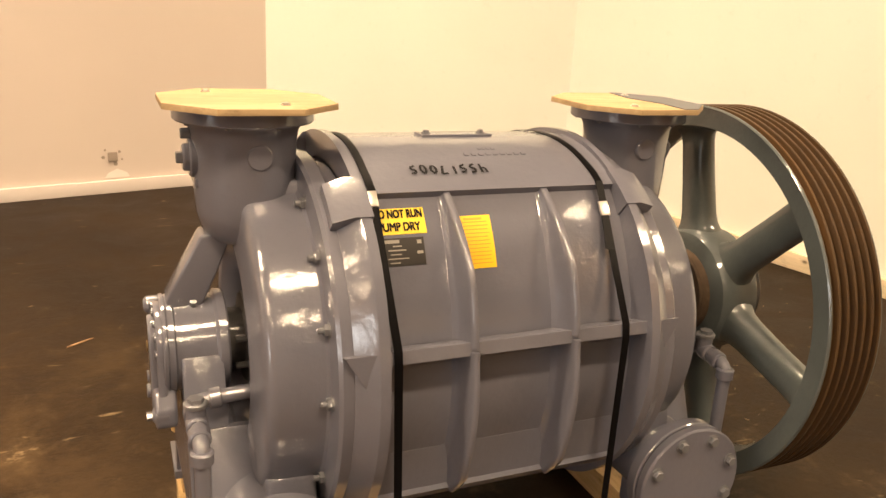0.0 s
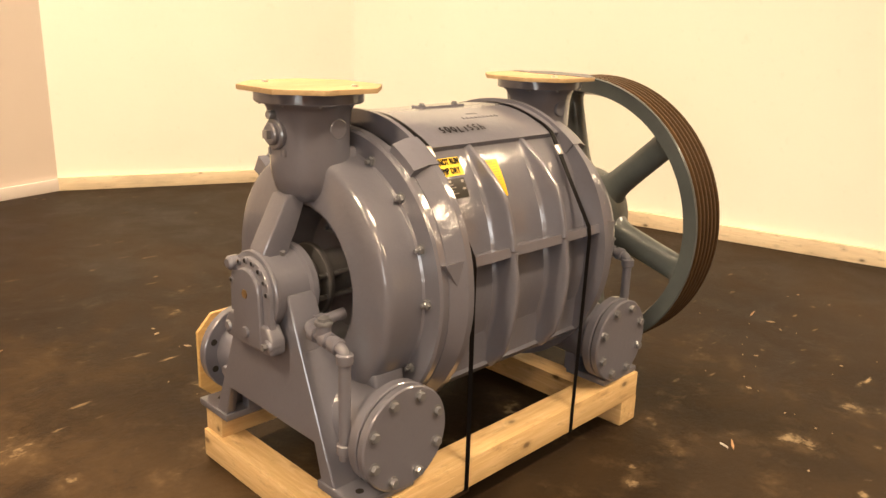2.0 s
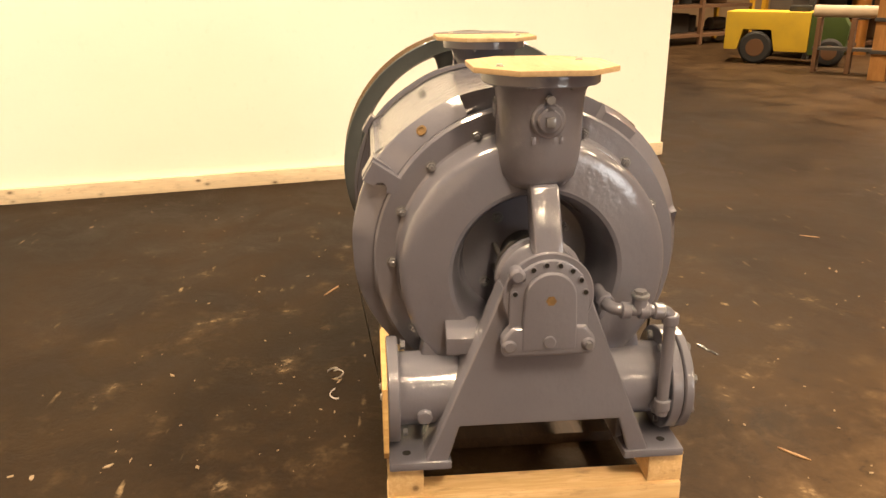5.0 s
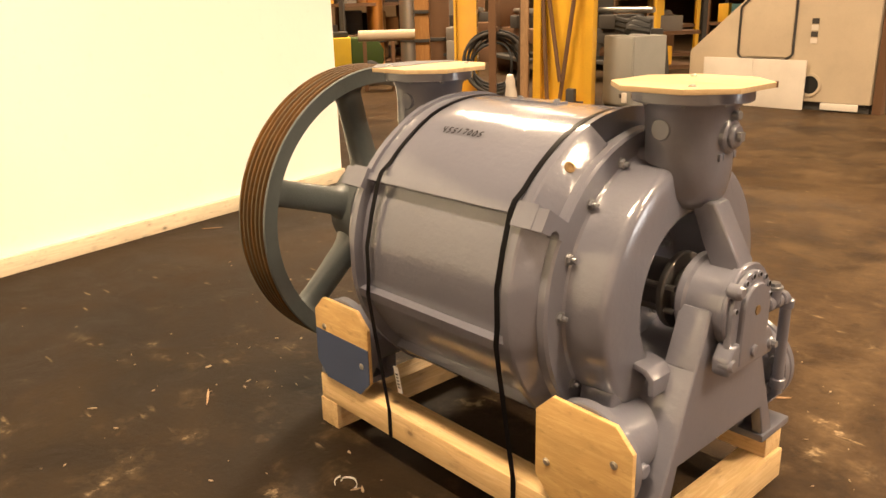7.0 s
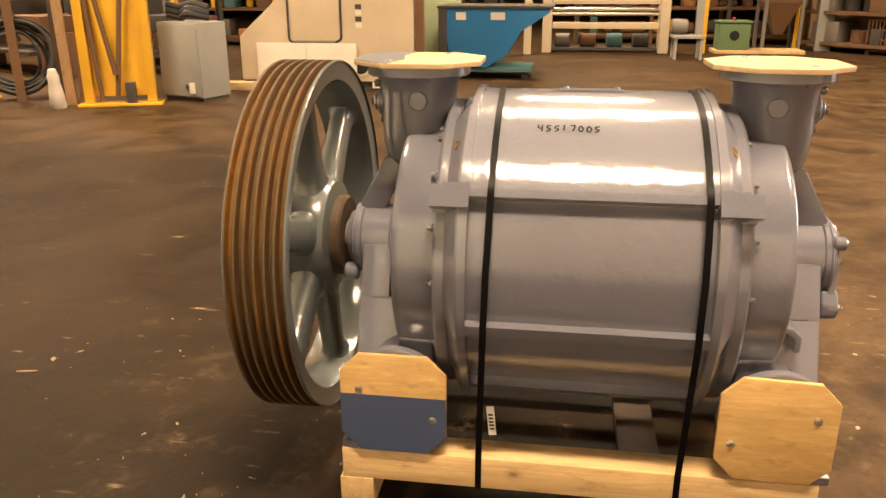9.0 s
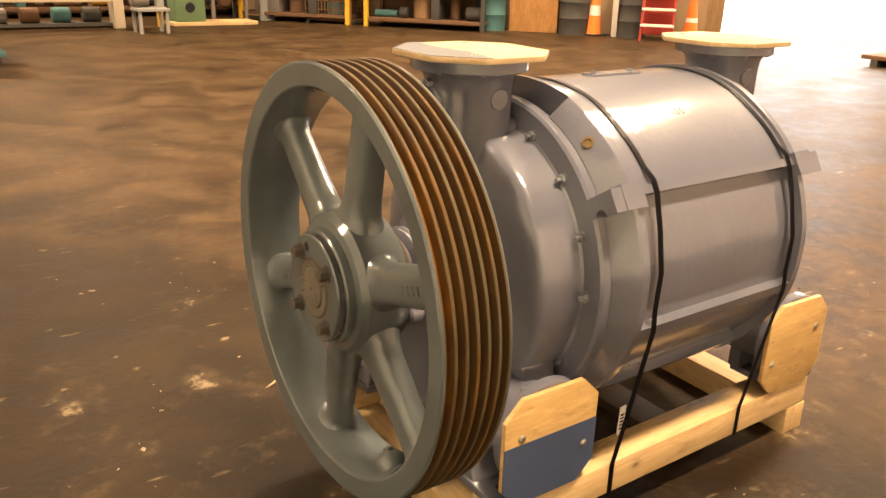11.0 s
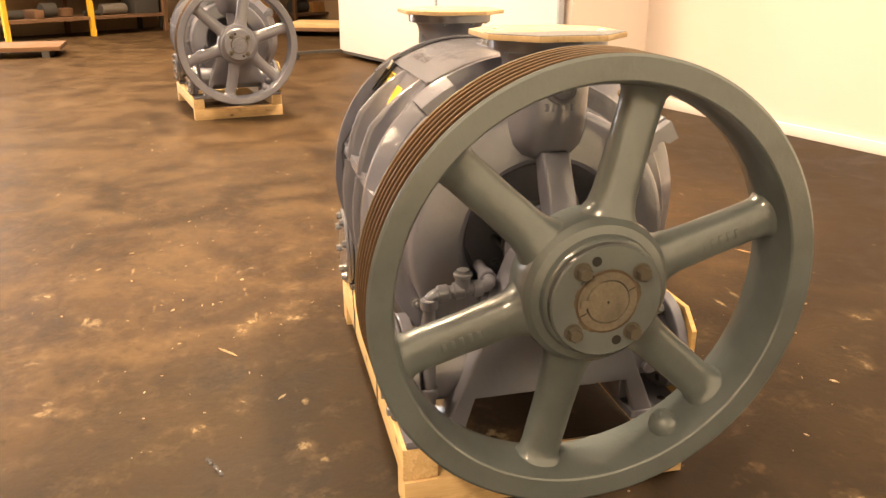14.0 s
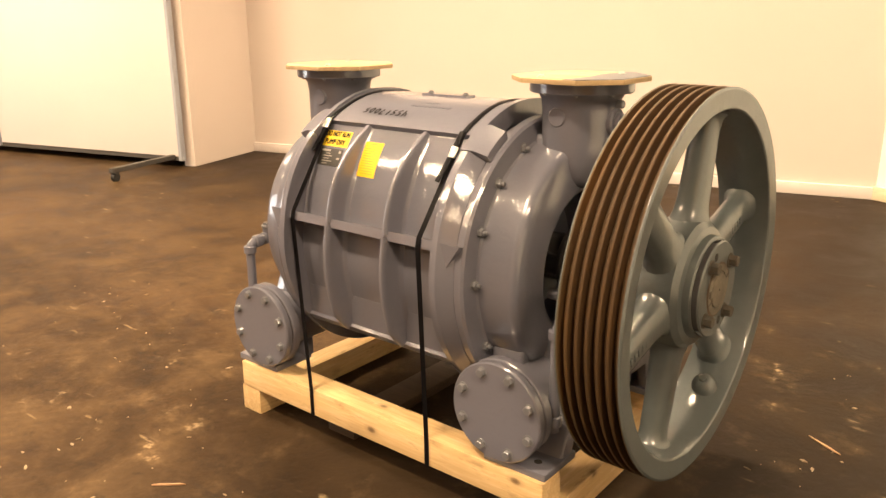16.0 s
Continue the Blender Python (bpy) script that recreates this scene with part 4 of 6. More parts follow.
prof.append((SR, S1 - 0.0055))
spin(bm, prof, to, 144)
for f in bm.faces:
    d = [math.hypot(v.co.y, v.co.z - ZS) for v in f.verts]
    f.material_index = 1 if min(d) > SR - 0.004 else 0
part("grooved_face", bm, [RUST, LAND], sheave, "rusty brown belt grooves", smooth=20)
# hub and bushing
bm = spin(bmesh.new(), [(0.06, 0.715), (0.142, 0.715), (0.160, 0.722), (0.170, 0.74), (0.172, 0.80), (0.168, 0.828), (0.155, 0.842), (0.137, 0.846), (0.134, 0.862), (0.130, 0.866), (0.06, 0.866)], to, 72)
part("hub", bm, SHEAVE, sheave, smooth=28)
bm = spin(bmesh.new(), [(0.045, 0.86), (0.124, 0.86), (0.126, 0.864), (0.126, 0.880), (0.123, 0.884), (0.067, 0.884)], to, 64)
bf = part("bushing_flange", bm, SHEAVE, sheave)
part("bushing_side", spin(bmesh.new(), [(0.1262, 0.8655), (0.1268, 0.866), (0.1268, 0.8795), (0.1262, 0.880)], to, 64), DARK_IRON, bf)
bm = spin(bmesh.new(), [(0.067, 0.8835), (0.0665, 0.8865), (0.050, 0.887), (0.048, 0.884)], to, 48)
part("bushing", bm, BUSHING, sheave, "bare tan split bushing")
part("grime_ring", spin(bmesh.new(), [(0.0665, 0.8840), (0.0668, 0.8858), (0.0715, 0.8850), (0.072, 0.8840)], to, 48), COLLAR, sheave)
bm, rng = bmesh.new(), random.Random(17)
inner_ring, outer_ring = [], []
for k in range(72):
    a = 2 * math.pi * k / 72
    r = 0.0715 + 0.003 * math.sin(2 * a + 1) + 0.003 * math.sin(5 * a) + rng.uniform(-0.002, 0.002)
    inner_ring.append(bm.verts.new((0.8846, 0.064 * math.cos(a), ZS + 0.064 * math.sin(a))))
    outer_ring.append(bm.verts.new((0.8845, r * math.cos(a), ZS + r * math.sin(a))))
for k in range(72):
    bm.faces.new((inner_ring[k], outer_ring[k], outer_ring[(k + 1) % 72], inner_ring[(k + 1) % 72]))
part("rust_stain", bm, STAIN, sheave, "brown rust stain round the bushing")
part("centre_mark", rod(bmesh.new(), (0.8885, 0, ZS), (0.8894, 0, ZS), 0.003, 10), HOLE, sheave)
for a in (25, 205):
    part("split", boxed((0.8855, -0.001, -0.008), (0.8875, 0.001, 0.008)), HOLE, sheave).matrix_local = Matrix.Translation((0, 0.058 * math.cos(radians(a)), ZS + 0.058 * math.sin(radians(a)))) @ Matrix.Rotation(radians(a - 90), 4, "X")
bm = spin(bmesh.new(), [(0.05, 0.686), (0.112, 0.686), (0.118, 0.692), (0.118, 0.716), (0.05, 0.716)], to, 48)
part("bushing_collar", bm, COLLAR, sheave, "dark rust-brown bushing collar")
part("key", boxed((0.886, -0.062, ZS - 0.009), (0.8905, -0.045, ZS + 0.009), 0.001), BUSHING, sheave)
for y, z in ((0.073, 0.060), (-0.073, -0.064), (0.063, -0.075), (-0.060, 0.072)):
    bolt_at((0.884, y, ZS + z), (1, 0, 0), bf, HUB_BOLT_MESH, roll=y * 9)
    part("rust_ring", spin(bmesh.new(), [(0.010, 0.8841), (0.0205, 0.8841), (0.020, 0.8848), (0.010, 0.8848)], Matrix.Translation((0, y, ZS + z)) @ ALONG_X, 20), STAIN, bf)
for y, z in ((-0.030, 0.092), (0.028, -0.092)):
    part("bolt_hole", rod(bmesh.new(), (0.88, y, ZS + z), (0.8846, y, ZS + z), 0.011, 18), HOLE, bf)


def spoke(angle):
    """An oval arm from hub to rim, flared at both ends."""
    a = radians(angle)
    out, side = Vector((0, math.sin(a), math.cos(a))), Vector((0, math.cos(a), -math.sin(a)))
    bm, rings = bmesh.new(), []
    stations = [(0.145, 0.074, 0.054), (0.165, 0.060, 0.048), (0.182, 0.052, 0.042), (0.21, 0.048, 0.038), (0.30, 0.046, 0.035), (0.40, 0.046, 0.033), (0.425, 0.048, 0.035), (0.438, 0.056, 0.041), (0.446, 0.068, 0.050)]
    for r, w, d in stations:
        ring = []
        for k in range(20):
            t = 2 * math.pi * k / 20
            c, s = math.cos(t), math.sin(t)
            sq = lambda v: math.copysign(abs(v) ** 0.75, v)
            ring.append(bm.verts.new(Vector((0.782, 0, ZS)) + out * r + side * (w * sq(c)) + Vector((d * sq(s), 0, 0))))
        rings.append(ring)
    for p, q in zip(rings, rings[1:]):
        for k in range(20):
            bm.faces.new((p[k], q[k], q[(k + 1) % 20], p[(k + 1) % 20]))
    bm.faces.new(rings[0]), bm.faces.new(rings[-1])
    return part("spoke", bm, SHEAVE, sheave, smooth=50)


for k in range(6):
    spoke(13 + 60 * k)
# raised cast figures on two spokes, as bars
for ang in (73, 253):
    a = radians(ang)
    for k in range(5):
        r = 0.27 + 0.02 * k
        p = Vector((0.8155, r * math.sin(a), ZS + r * math.cos(a)))
        b = part("cast_mark", boxed((-0.002, -0.005, -0.010), (0.0030, 0.005, 0.010), 0.0015), SHEAVE, sheave)
        b.matrix_local = Matrix.Translation(p) @ Matrix.Rotation(-a + math.pi / 2, 4, "X")
inward = Vector((0, -0.493, 0.870))
seat_at = Vector((0.800, 0.0, ZS)) - inward * 0.446
to = Matrix.Translation(seat_at) @ inward.to_track_quat("Z", "Y").to_matrix().to_4x4()
weight = part("balance_weight", spin(bmesh.new(), [(0, -0.004), (0.036, -0.004), (0.036, 0.006), (0.034, 0.020), (0.028, 0.032), (0.019, 0.040), (0.015, 0.042), (0, 0.042)], to, 32), SHEAVE, sheave)
part("weight_nut", spin(bmesh.new(), [(0, 0.040), (0.013, 0.040), (0.013, 0.048), (0.010, 0.050), (0, 0.050)], to, 6), SHEAVE, weight)


# stickers and plate laid on the curved shell
def patch(x0, x1, a0, a1, r, thick=0.0012, n=8):
    bm = slab(bmesh.new(), x0, x1, a0, a1, lambda a: r - 0.003, lambda a: r + thick, abs(a1 - a0) / n)
    return bm


def lettering(text, size, width=None):
    """A flat mesh of the words, centred, in the x-y plane."""
    cu = bpy.data.curves.new("words", "FONT")
    cu.body, cu.size, cu.align_x, cu.align_y = text, size, "CENTER", "CENTER"
    ob = bpy.data.objects.new("words", cu)
    scene.collection.objects.link(ob)
    bpy.context.view_layer.update()
    me = bpy.data.meshes.new_from_object(ob.evaluated_get(bpy.context.evaluated_depsgraph_get()))
    bpy.data.objects.remove(ob)
    if width:
        now = max(v.co.x for v in me.vertices) - min(v.co.x for v in me.vertices)
        for v in me.vertices:
            v.co.x *= width / now
    return me


def thick(me, by=0.0007):
    """Bolder letters: the same words laid over themselves four times, a little shifted."""
    bm = bmesh.new()
    for dx, dy in ((by, by), (-by, by), (by, -by), (-by, -by), (0, 0)):
        start = len(bm.verts)
        bm.from_mesh(me)
        bm.verts.ensure_lookup_table()
        for v in bm.verts[start:]:
            v.co += Vector((dx, dy, 0))
    out_me = bpy.data.meshes.new("bold_words")
    bm.to_mesh(out_me)
    bm.free()
    return out_me


def wrap(me, x, a, r, turned=1, mat=INK, stroke=0.0):
    """Lay a flat mesh on the casing at (x, a): its up runs up the shell, or down it when turned is -1."""
    for v in me.vertices:
        u, w = v.co.x * turned, v.co.y * turned
        up = 1 if a < 90 else -1
        px = x + (u if a < 90 else -u)
        rr = r(a) if callable(r) else r
        aa = a + up * math.degrees(w / rr)
        v.co = polar(px, aa, r(aa) if callable(r) else r)
    me.materials.clear()
    me.materials.append(mat)
    return me


def patch_on(x0, x1, a0, a1, lift):
    return slab(bmesh.new(), x0, x1, a0, a1, lambda a: hollow(a) - 0.002, lambda a: hollow(a) + lift, 1.2)


st = part("warning_sticker", patch_on(-0.276, -0.166, 54.5, 47.3, 0.0012), STICKER, casing, "yellow warning sticker with black capitals")
part("lettering", wrap(thick(lettering("DO NOT RUN", 0.023, 0.099)), -0.221, 52.7, lambda a: hollow(a) + 0.003), None, st)
part("lettering", wrap(thick(lettering("PUMP DRY", 0.023, 0.084)), -0.221, 49.1, lambda a: hollow(a) + 0.003), None, st)
name_plate = part("nameplate", patch_on(-0.268, -0.176, 46.2, 38.6, 0.002), PLATE, casing, "black metal nameplate with illegible print")
for k, (u0, u1, h) in enumerate(((-0.262, -0.226, 0.9), (-0.240, -0.222, 0.35), (-0.250, -0.214, 0.35), (-0.246, -0.224, 0.3), (-0.252, -0.210, 0.3), (-0.248, -0.228, 0.3))):
    top_a = 45.7 - 1.15 * k - (0.4 if k else 0)
    part("print_bar", patch_on(u0, u1, top_a, top_a - h, 0.0026), PALE, name_plate)
part("print_bar", patch_on(-0.190, -0.181, 45.4, 44.4, 0.0026), PALE, name_plate)
part("print_bar", patch_on(-0.192, -0.180, 42.4, 41.6, 0.0026), PALE, name_plate)
tg = part("caution_sticker", patch_on(-0.103, -0.026, 51.4, 36.2, 0.0012), TAG, casing, "amber sticker with fine illegible print")
for k in range(13):
    half_w = (0.020, 0.030, 0.031, 0.029, 0.031, 0.027, 0.030, 0.031, 0.026, 0.031, 0.030, 0.028, 0.031)[k]
    part("print_bar", patch_on(-0.0645 - half_w, -0.0645 + half_w, 50.7 - 1.08 * k, 50.7 - 1.08 * k - (0.55 if k == 0 else 0.22), 0.0018), AMBER_PRINT, tg)
TOP = lambda a: rim(a) - 0.0085
PEN = {"4": [[(0, 1), (0.05, 0.5), (0.55, 0.48)], [(0.5, 1), (0.45, 0)]], "5": [[(0.6, 1), (0.15, 0.95), (0.1, 0.55), (0.45, 0.5), (0.5, 0.2), (0.05, 0.0)]],
       "1": [[(0.25, 1), (0.2, 0)]], "7": [[(0, 0.95), (0.6, 1), (0.3, 0)]], "0": [[(0.3, 1), (0.05, 0.6), (0.1, 0.1), (0.4, 0.0), (0.6, 0.5), (0.3, 1)]]}


def handwriting(text, height, width, pen=0.0013):
    """Pen strokes of figures in the x-y plane, centred."""
    bm, rng = bmesh.new(), random.Random(8)
    step = width / len(text)
    for k, ch in enumerate(text):
        dx, dy, big = (k - len(text) / 2) * step, rng.uniform(-0.1, 0.1) * height, rng.uniform(0.85, 1.05)
        for line in PEN.get(ch, ()):
            pts = [Vector((dx + u * step * 1.05, dy + (v - 0.5) * height * big, 0)) for u, v in line]
            for p, q in zip(pts, pts[1:]):
                n = max(2, int((q - p).length / 0.004))
                side = (q - p).normalized().cross(Vector((0, 0, 1))) * pen
                rows = [(bm.verts.new(p.lerp(q, j / n) - side), bm.verts.new(p.lerp(q, j / n) + side)) for j in range(n + 1)]
                for a, b in zip(rows, rows[1:]):
                    bm.faces.new((a[0], b[0], b[1], a[1]))
    me = bpy.data.meshes.new("pen_strokes")
    bm.to_mesh(me)
    bm.free()
    return me


part("marker_number", wrap(handwriting("45517005", 0.022, 0.155, 0.0021), 0.055, 123, lambda a: TOP(a) + 0.0015, 1), None, casing, "black handwritten stock number")
part("marker_number", wrap(handwriting("45517005", 0.028, 0.176, 0.0028), -0.092, 65.6, lambda a: TOP(a) + 0.0015, -1), None, casing, "black handwritten stock number")
for k in range(9):
    part("cast_mark", patch(-0.03 + 0.017 * k, -0.020 + 0.017 * k, 72.5, 73.9, rim(74) - 0.0105, 0.0018, 2), PAINT, casing)
for k in range(4):
    part("cast_mark", patch(0.012 + 0.011 * k, 0.019 + 0.011 * k, 76.0, 77.2, rim(76) - 0.0105, 0.0018, 2), PAINT, casing)

# ---------------------------------------------------------------- timber skid
skid = thing("timber_skid", "raw pine skid of beams under the pump", "pallet")
for y0, y1 in ((-0.394, -0.302), (0.296, 0.388)):
    part("long_beam", boxed((-0.602, y0, 0.092), (0.624, y1, 0.1825), 0.003), PINE_X, skid)
for x0, x1 in ((-0.612, -0.520), (0.540, 0.632)):
    part("cross_beam", boxed((x0, -0.392, 0.0), (x1, 0.390, 0.0915), 0.003), PINE_Y, skid)
part("floor_board", boxed((-0.26, -0.315, 0.0), (-0.14, 0.30, 0.035), 0.003), OLD_WOOD, skid, "dark board lying under the pump")


# ---------------------------------------------------------------- straps
def strap(points, width=0.0165, thick=0.0012):
    """A flat band through points of (x, y, z), its face turned away from the shaft."""
    bm, rings = bmesh.new(), []
    pts = [Vector(p) for p in points]
    for k, p in enumerate(pts):
        d = (pts[min(k + 1, len(pts) - 1)] - pts[max(k - 1, 0)]).normalized()
        side = Vector((1, 0, 0)) - d * d.x
        side.normalize()
        out = d.cross(side)
        rings.append([bm.verts.new(p + side * (u * width / 2) + out * (v * thick / 2)) for u, v in ((-1, -1), (1, -1), (1, 1), (-1, 1))])
    for a, b in zip(rings, rings[1:]):
        for j in range(4):
            bm.faces.new((a[j], b[j], b[(j + 1) % 4], a[(j + 1) % 4]))
    bm.faces.new(rings[0]), bm.faces.new(rings[-1])
    return bm


def strap_path(north, top, south, waist, foot_n, foot_s):
    """Up the ribbed side, over the casing and down the plain side; x at the skid and on the casing."""
    lift = 0.0025
    pts = [(foot_s, -0.29, 0.0902), (foot_s, -0.3960, 0.0902), (foot_s, -0.3965, 0.183)]
    for a, x, down in ((12, waist, 0.017), (15.5, waist, 0.017), (58, south, 0.008), (62.5, south, 0.008)):
        pts.append(tuple(polar(x, a, rim(a) + lift - down)))
    for a in range(66, 146, 5):
        u = (a - 66) / 80
        x = south + (top - south) * min(1, u * 2) + (north - top) * max(0, u * 2 - 1)
        pts.append(tuple(polar(x, a, rim(a) - 0.010 + lift)))
    for a, u in ((145.5, 0.0), (149, 0.0), (160, 0.11), (172, 0.25), (184, 0.38), (190, 0.44)):
        pts.append(tuple(polar(north + (foot_n - north) * u, a, rim(max(a, 149)) + lift - {145.5: -0.001, 149: 0.0, 190: 0.0}.get(a, 0.012))))
    pts += [(foot_n, 0.3902, 0.183), (foot_n, 0.390, 0.0902), (foot_n, 0.28, 0.0902)]
    return pts


for n, t, s, w, fn, fs, tail in ((-0.262, -0.262, -0.268, -0.266, -0.258, -0.243, 0.36), (0.232, 0.232, 0.246, 0.230, 0.253, 0.239, 0.48)):
    ob = thing("steel_strap", "black strapping band tensioned over the pump and skid", "strap", "straps over the pump")
    part("band", strap(strap_path(n, t, s, w, fn, fs)), STRAP, ob, smooth=60)
    p0, p1 = polar(s - 0.004, 58, rim(58) - 0.002), polar(w - 0.002, 15.5, rim(15.5) - 0.010)
    part("loose_tail", strap([tuple(p0.lerp(p1, tail * k / 7) + Vector((-0.010 * (k / 7) ** 2, -0.006 * k / 7, 0))) for k in range(8)]), STRAP, ob, smooth=60)
    clip = part("clip", boxed((-0.011, -0.016, -0.002), (0.011, 0.016, 0.0035), 0.001), ZINC, ob, "crimped bright metal clip")
    p = p0.lerp(p1, 0.06 if s < 0 else 0.20)
    clip.matrix_local = Matrix.Translation(p) @ (polar(0, 37, 1) - polar(0, 37, 0)).to_track_quat("Z", "X").to_matrix().to_4x4() @ Matrix.Rotation(math.pi / 2, 4, "Z")
    if s > 0:
        tag_ob = part("tag", boxed((-0.010, -0.001, -0.045), (0.010, 0.001, 0.045)), PAPER, ob, "small white printed tag on the band")
        tag_ob.matrix_local = pose(0.222, 0.375, 0.292, -6, 5, 0)
        for k in range(5):
            part("print_bar", boxed((-0.006, 0.001, -0.028 + 0.011 * k), (0.006, 0.0016, -0.022 + 0.011 * k)), INK, tag_ob)
# ---------------------------------------------------------------- far side of the hall
pump_far = copy_thing(pump, pose(-5.72, -0.89, 0, 0, 0, 10.5))
copy_thing(skid, pose(-5.72, -0.89, 0, 0, 0, 10.5))
for piece in pump_far.children_recursive:
    for slot in piece.material_slots:
        if slot.material in (SHEAVE, BUSHING):
            slot.link = "OBJECT"
            slot.material = PAINT
pump_far["label"] = "second grey vacuum pump on its own skid farther off"


def plain(name, base, rough=0.55, metal=0.0):
    m = enamel(name, base, rough, 0.4, 0.4)
    m.node_tree.nodes["Principled BSDF"].inputs["Coat Weight"].default_value = 0.0
    return m


BEIGE = plain("beige_machine_paint", (0.52, 0.43, 0.31))
CABINET = plain("light_grey_cabinet_paint", (0.25, 0.245, 0.225))
HOPPER = plain("blue_hopper_paint", (0.02, 0.16, 0.38))
GREEN = plain("machine_green_paint", (0.11, 0.17, 0.08))
PALE_GREEN = plain("pale_green_machine_paint", (0.27, 0.32, 0.20))
LIFT_GREEN = plain("truck_green_paint", (0.045, 0.075, 0.012))
LIFT_YELLOW = plain("truck_yellow_paint", (0.62, 0.42, 0.03))
ORANGE = plain("cone_orange_plastic", (0.75, 0.16, 0.02))
RED = plain("red_step_paint", (0.33, 0.03, 0.02))
STEEL = plain("dull_machine_steel", (0.16, 0.14, 0.12), 0.4)
DUSK = plain("dark_machine_paint", (0.05, 0.045, 0.04))
BROWN = plain("brown_rusty_machine", (0.13, 0.066, 0.030))
BOARD = timber("leaning_board", (0.38, 0.24, 0.125), (0.29, 0.175, 0.085), (0.19, 0.105, 0.046), (12, 12, 1), False)
CRATE = timber("orange_plywood_crate", (0.48, 0.25, 0.085), (0.39, 0.19, 0.058), (0.29, 0.135, 0.036), (8, 8, 1), False)
COPPER = material("copper_duct", (0.75, 0.36, 0.10), 0.35, 0.9)
TRIM = plain("blue_grey_trim_paint", (0.36, 0.38, 0.43), 0.5)
POLY = plain("white_plastic_board", (0.68, 0.62, 0.54))
TEAL = plain("teal_machine_paint", (0.06, 0.15, 0.15))

day = bpy.data.materials.new("daylight_outside")
day.use_nodes = True
day.node_tree.nodes["Principled BSDF"].inputs["Emission Color"].default_value = (*DAYLIGHT, 1)
day.node_tree.nodes["Principled BSDF"].inputs["Emission Strength"].default_value = 5.5

# west wall with the open loading door
W0, W1, D0, D1 = Vector((-5.0, -16.2, 0)), Vector((-18.0, -0.6, 0)), Vector((-11.5, -8.4, 0)), Vector((-13.55, -5.94, 0))
wd = (W1 - W0).normalized()
wall_between("wall_west_a", W0.xy, D0.xy, 7.2, 0.2, HALL_WALL, "dingy hall wall beside the loading door")
wall_between("wall_west_b", D1.xy, W1.xy, 7.2, 0.2, HALL_WALL, "dingy hall wall beside the loading door")
hd = wall_between("wall_west_head", D0.xy, D1.xy, 3.9, 0.2, HALL_WALL, "hall wall over the loading door")
hd.location.z = 3.3
wall_between("wall_west_c", (-18, -34), (-5.0, -16.2), 7.2, 0.2, HALL_WALL, "dingy hall wall")
tagged(part("wall_hall_west", boxed((-18.2, -0.6, 0), (-18, 12, 7.2)), HALL_WALL, smooth=0), "dingy hall wall", "wall", kind="structure")
out = Vector((wd.y, -wd.x, 0))
if out.dot(D0) < 0:
    out = -out
bm = bmesh.new()
c0, c1 = D0 + out * 1.6 - wd * 1.5, D1 + out * 1.6 + wd * 1.5
bm.faces.new([bm.verts.new(p) for p in (c0, c1, c1 + Vector((0, 0, 4.5)), c0 + Vector((0, 0, 4.5)))])
tagged(part("backdrop", bm, day, smooth=0), "white overexposed daylight outside the loading door", "backdrop", kind="structure")
d = bpy.data.lights.new("door_daylight", "AREA")
d.shape, d.size, d.size_y, d.energy, d.color = "RECTANGLE", 3.0, 3.0, 48, (0.84, 0.92, 1.0)
ob = new("door_daylight", d)
ob.matrix_world = look((D0 + D1) / 2 + out * 0.1 + Vector((0, 0, 1.7)), (D0 + D1) / 2 - out * 3 + Vector((0, 0, 0.6)))


def rolling_panel(a, b, legs, label):
    """A tall white board on two steel legs with castors."""
    a, b = Vector((*a, 0)), Vector((*b, 0))
    dirn = (b - a).normalized()
    yaw = math.degrees(math.atan2(dirn.y, dirn.x))
    length = (b - a).length
    t = thing("rolling_panel", label, "partition panel", "white rolling panels")
    t.matrix_world = pose(a.x, a.y, 0, 0, 0, yaw)
    part("board", boxed((0, 0, 0.10), (length, 0.05, 2.6), 0.003), PANEL, t)
    part("rail", boxed((0, 0.004, 0.06), (length, 0.046, 0.098)), DUSK, t)
    part("edge_trim", boxed((length + 0.001, -0.004, 0.06), (length + 0.035, 0.054, 2.6), 0.003), TRIM, t, "pale blue-grey metal edge strip")
    for u in (length - 0.75, length - 1.75):
        part("fixing", rod(bmesh.new(), (u, -0.0005, 1.95), (u, -0.005, 1.95), 0.022, 14), SMUDGE, t)
    for x in legs:
        leg = part("leg", boxed((x, -0.74, 0.075), (x + 0.05, 0.6, 0.115), 0.003), DUSK, t)
        for y in (-0.70, 0.56):
            bm = rod(bmesh.new(), (x + 0.005, y, 0.038), (x + 0.045, y, 0.038), 0.038, 18, bevel=0.004)
            box(bm, (x, y - 0.02, 0.05), (x + 0.05, y + 0.02, 0.08))
            part("castor", bm, RUBBER, leg)
    return t


rolling_panel((-9.80, 0.70), (-7.12, 1.51), (0.02, 2.72), "white free-standing panel on black castors")
rolling_panel((-7.06, 1.53), (-4.83, 2.13), (2.22,), "white free-standing panel on black castors")


def column(x, y, w, yaw, brace=False):
    t = thing("steel_column", "yellow painted steel column with grimy edges", "column")
    t.matrix_world = pose(x, y, 0, 0, 0, yaw)
    bm = bmesh.new()
    for s in (-1, 1):
        box(bm, (s * w / 2 - 0.014, -w / 2, 0), (s * w / 2 + 0.014, w / 2, 7.2))
    box(bm, (-w / 2, -0.012, 0), (w / 2, 0.012, 7.2))
    part("shaft", bm, YELLOW_STEEL, t)
    part("base_plate", boxed((-w * 0.8, -w * 0.8, 0), (w * 0.8, w * 0.8, 0.03), 0.004), YELLOW_STEEL, t)
    return t


